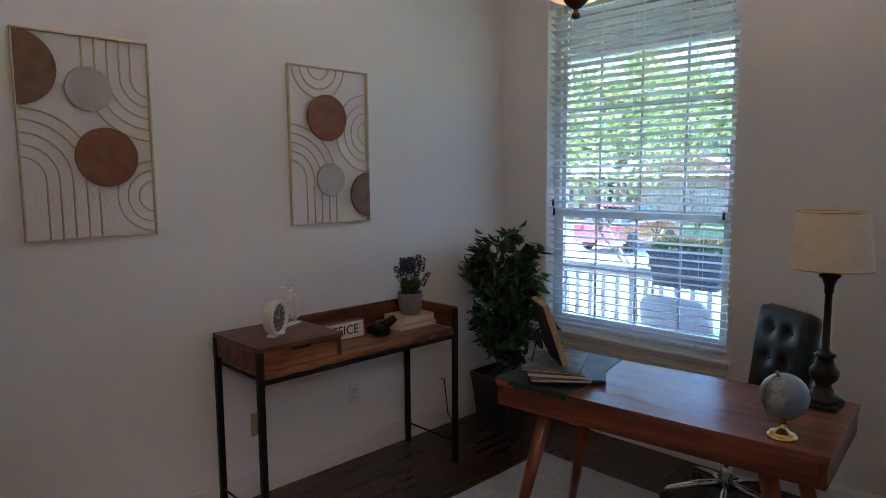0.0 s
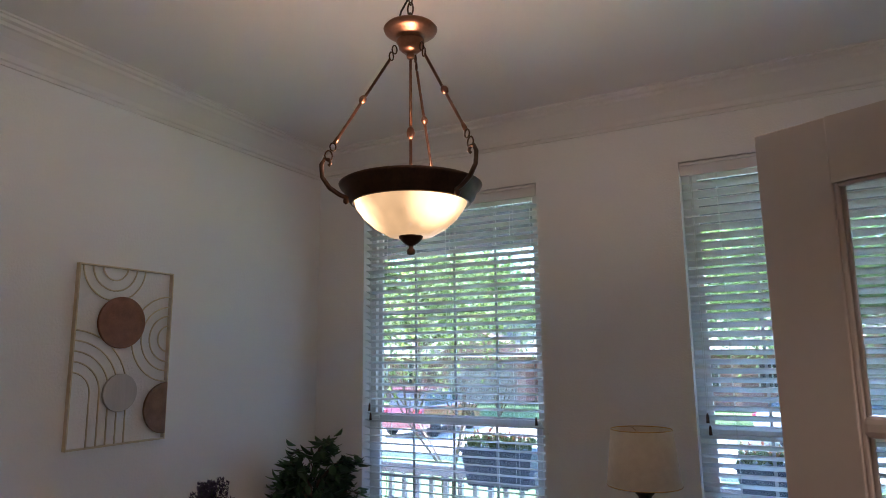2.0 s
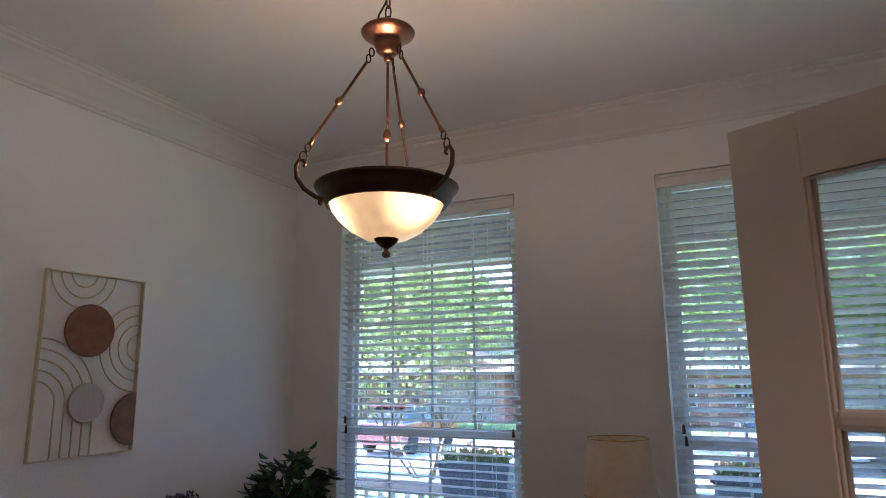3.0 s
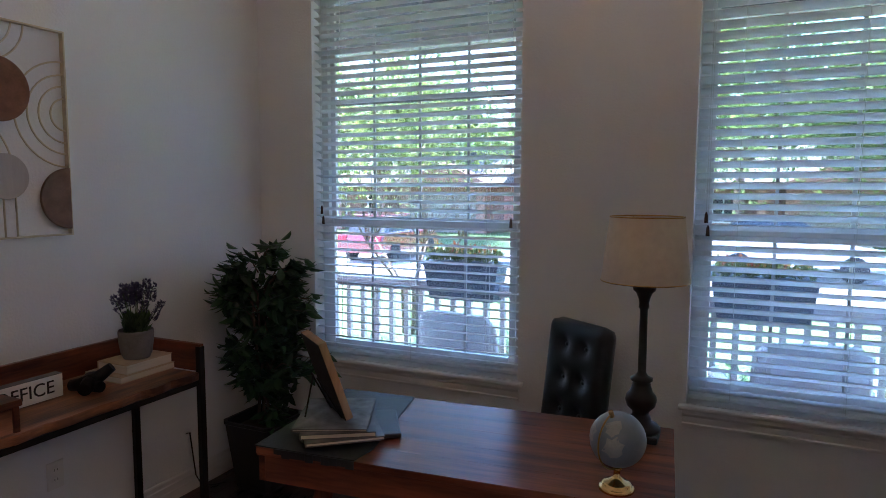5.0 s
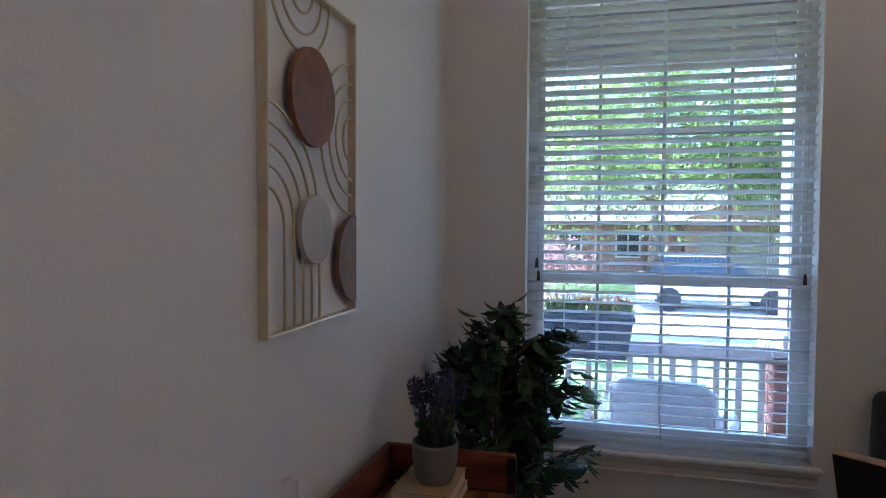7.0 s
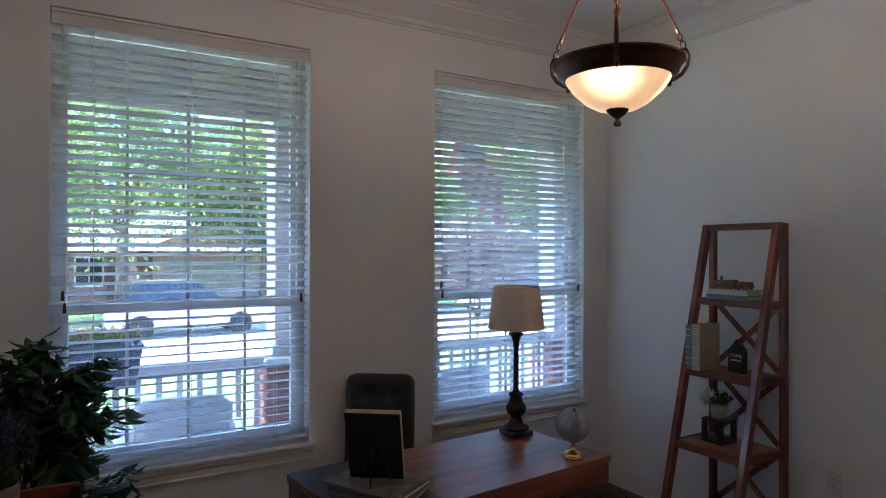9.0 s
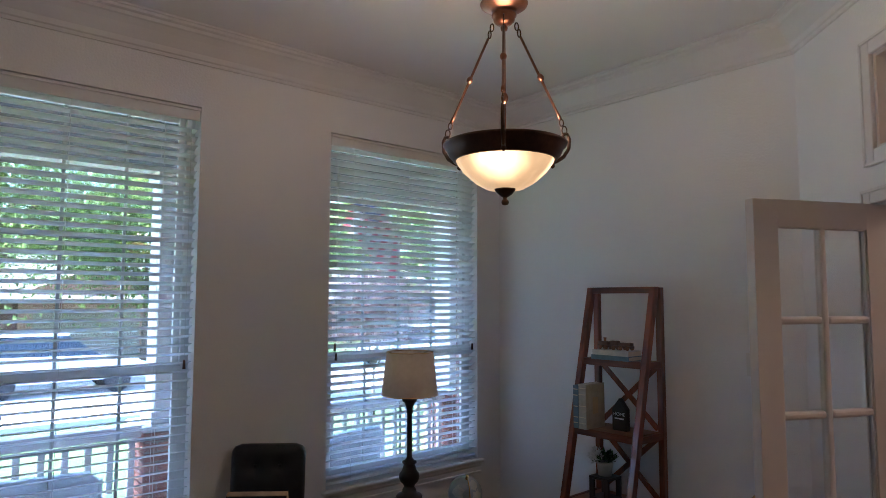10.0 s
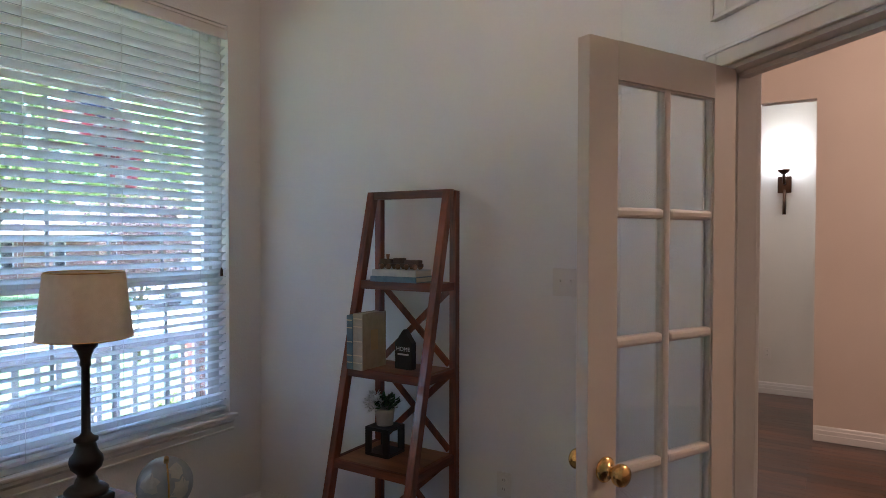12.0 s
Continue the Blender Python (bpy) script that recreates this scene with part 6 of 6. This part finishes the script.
def bush(x, y, r, h, m, label, seed, n=500, size=0.09, z=GZ):
    b = thing("bush", pose(x, y, z), label, "bush", "front yard shrubs")
    rr = random.Random(seed)
    bm = B()
    for i in range(7):
        a = i * 0.9
        tube(bm, [(0, 0, 0), (0.3 * r * math.cos(a), 0.3 * r * math.sin(a), h * 0.45), (0.7 * r * math.cos(a), 0.7 * r * math.sin(a), h * 0.8)], [0.02, 0.012, 0.005], 5)
    part("stems", bm, BARK, b)

    def s(q):
        a, e, k = q.uniform(0, 6.28), q.uniform(-0.6, 1.5), q.random() ** 0.4
        k *= 0.8 + 0.25 * math.sin(3 * a + seed)
        return (r * k * math.cos(a) * math.cos(e), r * k * math.sin(a) * math.cos(e), h * 0.5 + h * 0.5 * k * math.sin(e)), (math.cos(a), math.sin(a), 0.4)
    o = new("foliage", leaf_mesh("foliage", leaves(n, s, size, seed), m))
    o.parent = b
    return b


for i, (x, y) in enumerate(((-0.9, 2.7), (0.1, 2.6), (0.75, 2.75), (1.3, 2.6), (2.5, 2.7), (3.3, 2.6), (4.1, 2.75), (5.0, 2.7))):
    bush(x, y, 0.34, 0.5 + 0.12 * (i % 3), TREE1 if i % 2 else LEAF, "low green shrub in the mulch bed", 40 + i, 260, 0.08)
for i, (x, y) in enumerate(((-1.6, 2.4), (-0.4, 2.3), (0.45, 2.35), (1.9, 2.35), (2.9, 2.3))):
    bush(x, y, 0.2, 0.28, BLOOM, "small red flowering plant in the mulch bed", 60 + i, 120, 0.06)


def tree(x, y, h, crown, r, m, label, seed, stems=1, n=5200, size=0.34, trunk=0.2, zc=None, z=-1.05, low=-0.45, tufts=34):
    """Trunk with limbs and a broken crown of many leaves in clumps."""
    t = thing("tree", pose(x, y, z), label, "tree", "front yard trees")
    rr = random.Random(seed)
    zc = zc or crown + r * 0.55
    clumps = []
    bm = B()
    for s in range(stems):
        a0 = 2 * math.pi * s / max(stems, 1) + 0.4
        o = 0.12 * (stems > 1)
        lean = 0.35 * r * (stems > 1)
        top = Vector((o * math.cos(a0) + lean * math.cos(a0), o * math.sin(a0) + lean * math.sin(a0), crown))
        tube(bm, [(o * math.cos(a0), o * math.sin(a0), 0), (o * 1.3 * math.cos(a0), o * 1.3 * math.sin(a0), crown * 0.5), top], [trunk, trunk * 0.75, trunk * 0.55], 9)
        for i in range(9 if stems == 1 else 5):
            a, e = rr.uniform(0, 6.28), rr.uniform(0.15, 1.3)
            k = r * rr.uniform(0.55, 0.95)
            q = Vector((k * math.cos(a) * math.cos(e), k * math.sin(a) * math.cos(e), zc - crown + k * 0.75 * math.sin(e) - 0.3 * r))
            tube(bm, [top, top + q * 0.5 + Vector((0, 0, 0.08 * r)), top + q], [trunk * 0.4, trunk * 0.22, trunk * 0.06], 6)
            clumps.append(top + q)
    part("trunk", bm, BARK, t)
    for i in range(tufts):
        a, e, k = rr.uniform(0, 6.28), rr.uniform(low, 1.5), rr.uniform(0.35, 1.0)
        clumps.append(Vector((r * k * math.cos(a) * math.cos(e), r * k * math.sin(a) * math.cos(e), zc + (h - zc) * k * math.sin(e))))

    def s2(q):
        c = clumps[q.randrange(len(clumps))]
        d = Vector((q.gauss(0, 1), q.gauss(0, 1), q.gauss(0, 0.7)))
        p = c + d * r * 0.15
        return p, d.normalized()
    o = new("crown", leaf_mesh("crown", leaves(n, s2, size, seed), m))
    o.parent = t
    return t


tree(2.5, 23.5, 10.5, 3.3, 6.2, TREE1, "broad green shade tree across the street", 71, n=36000, size=0.22, trunk=0.28, zc=5.5, low=-0.6, tufts=80)
tree(-1.95, 5.6, 5.6, 1.4, 1.75, TREE2, "slender multi-stem tree with fresh yellow-green leaves", 72, stems=5, n=4200, size=0.12, trunk=0.03, zc=2.9, z=-0.65)
tree(-0.1, 9.4, 2.5, 0.7, 0.75, TREE3, "small plum-leaved ornamental tree on the lawn", 73, stems=4, n=900, size=0.11, trunk=0.025, zc=1.6, z=-0.97)
tree(8.4, 25.5, 9.0, 2.8, 4.8, TREE1, "green shade tree before a brick house", 81, n=16000, size=0.24, trunk=0.24, zc=5.0)
tree(-15, 27, 9, 3.0, 4.5, TREE2, "tall yellow-green tree across the street", 74, n=6000, size=0.45, trunk=0.25, zc=5.0)
tree(12.5, 24, 9, 2.8, 4.6, TREE1, "green shade tree beside a far house", 75, n=5000, size=0.45, trunk=0.25, zc=5.2)
tree(8.7, 9.0, 3.5, 1.0, 1.3, PLUMD, "small dark plum-leaved tree on the lawn", 76, n=4200, size=0.1, trunk=0.05, zc=2.2, z=-0.92, low=-0.8)
tree(-16, 38, 10, 3.5, 5, TREE1, "large green tree behind the houses", 77, n=5000, size=0.5, trunk=0.3, zc=6.5)
tree(24, 30, 11, 3.5, 6, TREE1, "large green tree at the street's end", 78, n=5000, size=0.55, trunk=0.3, zc=6.5)
tree(19, 12, 7, 2.3, 3, TREE3, "plum-leaved tree down the lawn", 79, n=3000, size=0.3, trunk=0.14, zc=4.2)
bush(-1.6, 9.8, 0.5, 0.75, TREE1, "rounded green bush on the lawn", 90, 500, 0.1, -1.03)


def house(x, y, w, d, h, label, seed):
    hs = thing("house", pose(x, y, G2), label, "house", "houses across the street")
    bm = B()
    box(bm, -w / 2, w / 2, 0, d, 0, h)
    part("wall", bm, HBRICK, hs)
    bm = B()
    prism(bm, [(-2.4, h - 0.25), (d + 0.5, h), (d / 2, h + d * 0.24)], "x", -w / 2 - 0.5, w / 2 + 0.5)
    part("roof", bm, ROOF, hs)
    for px in (-0.46, -0.30, -0.13, 0.06):
        bm = B()
        box(bm, px * w - 0.2, px * w + 0.2, -2.2, -1.8, 0, h - 0.2)
        part("porch_post", bm, HBRICK, hs)
    bm = B()
    prism(bm, [(w * 0.10, h - 0.1), (w * 0.48, h - 0.1), (w * 0.29, h + w * 0.075)], "y", -1.6, 2.0)
    part("gable", bm, HBRICK, hs)
    bm = B()
    box(bm, w * 0.12, w * 0.46, -1.5, 0, 0, h - 0.1)
    part("garage", bm, HBRICK, hs)
    bm = B()
    box(bm, w * 0.155, w * 0.425, -1.55, -1.501, 0, 2.2)
    gd = part("garage_door", bm, mat("tan_door", (0.24, 0.20, 0.17), None, 0.6), hs)
    for k in range(3):
        bm = B()
        box(bm, w * 0.16, w * 0.42, -1.558, -1.551, 0.52 + k * 0.55, 0.545 + k * 0.55)
        part("panel_joint", bm, DECKW, gd)
    for wx in (-0.38, -0.22, -0.04):
        bm = B()
        box(bm, wx * w - 0.65, wx * w + 0.65, -0.06, -0.001, 0.85, 2.35)
        wi = part("window", bm, EXTW, hs)
        for s in (-1, 1):
            bm = B()
            box(bm, wx * w + s * 0.3 - 0.26, wx * w + s * 0.3 + 0.26, -0.075, -0.061, 0.93, 2.27)
            part("pane", bm, HGLASS, wi)
    bm = B()
    box(bm, 0.035 * w - 0.5, 0.035 * w + 0.5, -0.06, -0.001, 0, 2.15)
    part("door", bm, mat("house_door", (0.12, 0.05, 0.035), None, 0.5), hs)
    return hs


house(2.5, 33, 17, 9, 2.9, "single storey brick house with white gable and garage", 1)
house(-18, 33, 16, 9, 2.9, "single storey brick house behind trees", 2)
house(24, 35, 17, 9, 2.9, "single storey brick house down the street", 3)
house(-40, 34, 17, 9, 2.9, "far single storey brick house", 4)


def car(m, paint, label):
    """A family car: side outline rounded across, glass, wheels, lamps; nose towards +x."""
    c = thing("car", m, label, "car")
    low = [(-2.25, 0.35), (-2.28, 0.75), (-2.15, 1.02), (-1.3, 1.06), (0.95, 1.02), (1.9, 0.90), (2.25, 0.72), (2.28, 0.38)]
    bm = B()
    rings = []
    for y, k in ((-0.9, 0.94), (-0.86, 1.0), (0.86, 1.0), (0.9, 0.94)):
        rings.append([bm.verts.new((x * (0.985 if abs(y) > 0.88 else 1), y, 0.3 + (z - 0.3) * k)) for x, z in low])
    for a, b in zip(rings, rings[1:]):
        for i in range(len(low)):
            bm.faces.new((a[i], a[(i + 1) % len(low)], b[(i + 1) % len(low)], b[i]))
    bm.faces.new(rings[0])
    bm.faces.new(list(reversed(rings[-1])))
    bmesh.ops.recalc_face_normals(bm, faces=bm.faces[:])
    part("body", bm, paint, c)
    cab = [(-2.0, 1.02), (-1.6, 1.50), (-0.6, 1.62), (0.2, 1.56), (1.05, 1.02)]
    bm = B()
    rings = []
    for y, k in ((-0.84, 0.0), (-0.66, 1.0), (0.66, 1.0), (0.84, 0.0)):
        rings.append([bm.verts.new((x * (0.97 if k else 1.0), y, 1.0 + (z - 1.0) * (1.0 if k else 0.02))) for x, z in cab])
    for a, b in zip(rings, rings[1:]):
        for i in range(len(cab) - 1):
            bm.faces.new((a[i], a[i + 1], b[i + 1], b[i]))
    bmesh.ops.recalc_face_normals(bm, faces=bm.faces[:])
    part("cabin_glass", bm, HGLASS, c, "dark tinted cabin glass")
    bm = B()
    box(bm, -1.62, 0.22, -0.68, 0.68, 1.555, 1.64, 0.03)
    part("roof", bm, paint, c)
    for x in (-1.35, 1.42):
        for y in (-0.84, 0.84):
            bm = B()
            lathe(bm, [(0.22, -0.1), (0.33, -0.1), (0.345, -0.06), (0.345, 0.06), (0.33, 0.1), (0.22, 0.1)], 28, m=Matrix.Translation((x, y, 0.345)) @ Matrix.Rotation(radians(90), 4, "X"))
            wh = part("wheel", bm, TYRE, c)
            bm = B()
            lathe(bm, [(0.05, -0.09), (0.2, -0.07), (0.22, -0.095), (0.235, -0.09), (0.235, 0.09), (0.22, 0.095), (0.2, 0.07), (0.05, 0.09)], 24, m=Matrix.Translation((x, y, 0.345)) @ Matrix.Rotation(radians(90), 4, "X"))
            part("rim", bm, ALLOY, wh)
            for i in range(10):
                bm = B()
                box(bm, -0.011, 0.011, -0.098, 0.098, 0.05, 0.2, 0.0, Matrix.Translation((x, y, 0.345)) @ Matrix.Rotation(2 * math.pi * i / 10, 4, "Y"))
                part("spoke", bm, ALLOY, wh)
    for y in (-0.68, 0.68):
        bm = B()
        box(bm, 2.12, 2.27, y - 0.16, y + 0.16, 0.66, 0.8, 0.02)
        part("headlight", bm, CHROME, c)
        bm = B()
        box(bm, -2.3, -2.16, y - 0.15, y + 0.15, 0.75, 0.95, 0.02)
        part("tail_light", bm, FRED, c)
    return c


car(pose(3.96, 18.45, G2 + 0.013) @ Matrix.Diagonal((1.04, 1.03, 1.06, 1.0)), CARW, "white hatchback car on the street")
car(pose(17.2, 18.8, G2 + 0.013, 0, 0, 180), CARW, "white car parked farther along the street")
car(pose(-9.2, 18.0, G2 + 0.013, 0, 0, 90), CARR, "red car parked along the street")

# far woods close the street scene


def wood_line(q):
    x = q.uniform(-110, 110)
    t = 8 + 2.2 * math.sin(x * 0.21) + 1.6 * math.sin(x * 0.53 + 1)
    return (x, q.uniform(48, 58), G2 + t * q.random() ** 0.7), (0, -1, 0.3)


o = new("far_woods", leaf_mesh("far_woods", leaves(16000, wood_line, 1.6, 99), TREE1))
tagged(o, "distant line of green trees behind the houses", "woods", "", "stuff")
bm = B()
box(bm, -130, 130, 60, 60.5, G2 - 0.05, G2 + 7.0)
solid("backdrop", bm, mat("far_green", (0.03, 0.06, 0.02), (0.06, 0.10, 0.03), 0.9, scale=0.5, fine=4), "dark green mass of distant woods", "woods", "structure")

# ---- floor planks ----
rng = random.Random(17)
plank_me = {}
PWD = 0.082


def plank(L, material, key):
    if (L, key) not in plank_me:
        bm = B()
        box(bm, 0.0006, PWD - 0.0006, 0.0006, L - 0.0006, -0.012, 0.0, 0.0009, seg=1)
        plank_me[(L, key)] = mesh("plank", bm, material)
    return plank_me[(L, key)]


cols = int((W + 0.06) / PWD) + 1
count = 0
for c in range(cols):
    x = -0.02 + c * PWD
    y = -D - rng.choice((0.0, 0.4, 0.8))
    while y < 0:
        L = rng.choice((0.8, 1.2, 1.6))
        L2 = min(L, round(0.0 - y, 2))
        cx, cy = x + PWD / 2, y + L2 / 2
        if L2 > 0.05:
            o = new("plank", plank(round(L2, 2), PLANK, "room"))
            o.parent = floor
            o.matrix_world = pose(x, y, 0)
            count += 1
        y += L
# hall boards, joined
bm = B()
for c in range(57):
    x = -0.02 + cols * PWD + c * PWD
    y = -6.2
    while y < -0.95:
        L = min(rng.choice((0.8, 1.2, 1.6)), -0.95 - y)
        if L > 0.02:
            box(bm, x + 0.0006, x + PWD - 0.0006, y + 0.0006, y + L - 0.0006, -0.0115, 0.0)
        y += L
for c in range(cols):
    x = -0.02 + c * PWD
    if x > 0.4:
        box(bm, x + 0.0006, x + PWD - 0.0006, -6.2, -D - 0.83, -0.0115, 0.0)
ob = new("hall_planks", mesh("hall_planks", bm, HPLANK))
ob.parent = floor
tagged(ob, "brown wooden hall floor boards", "", "", "stuff")
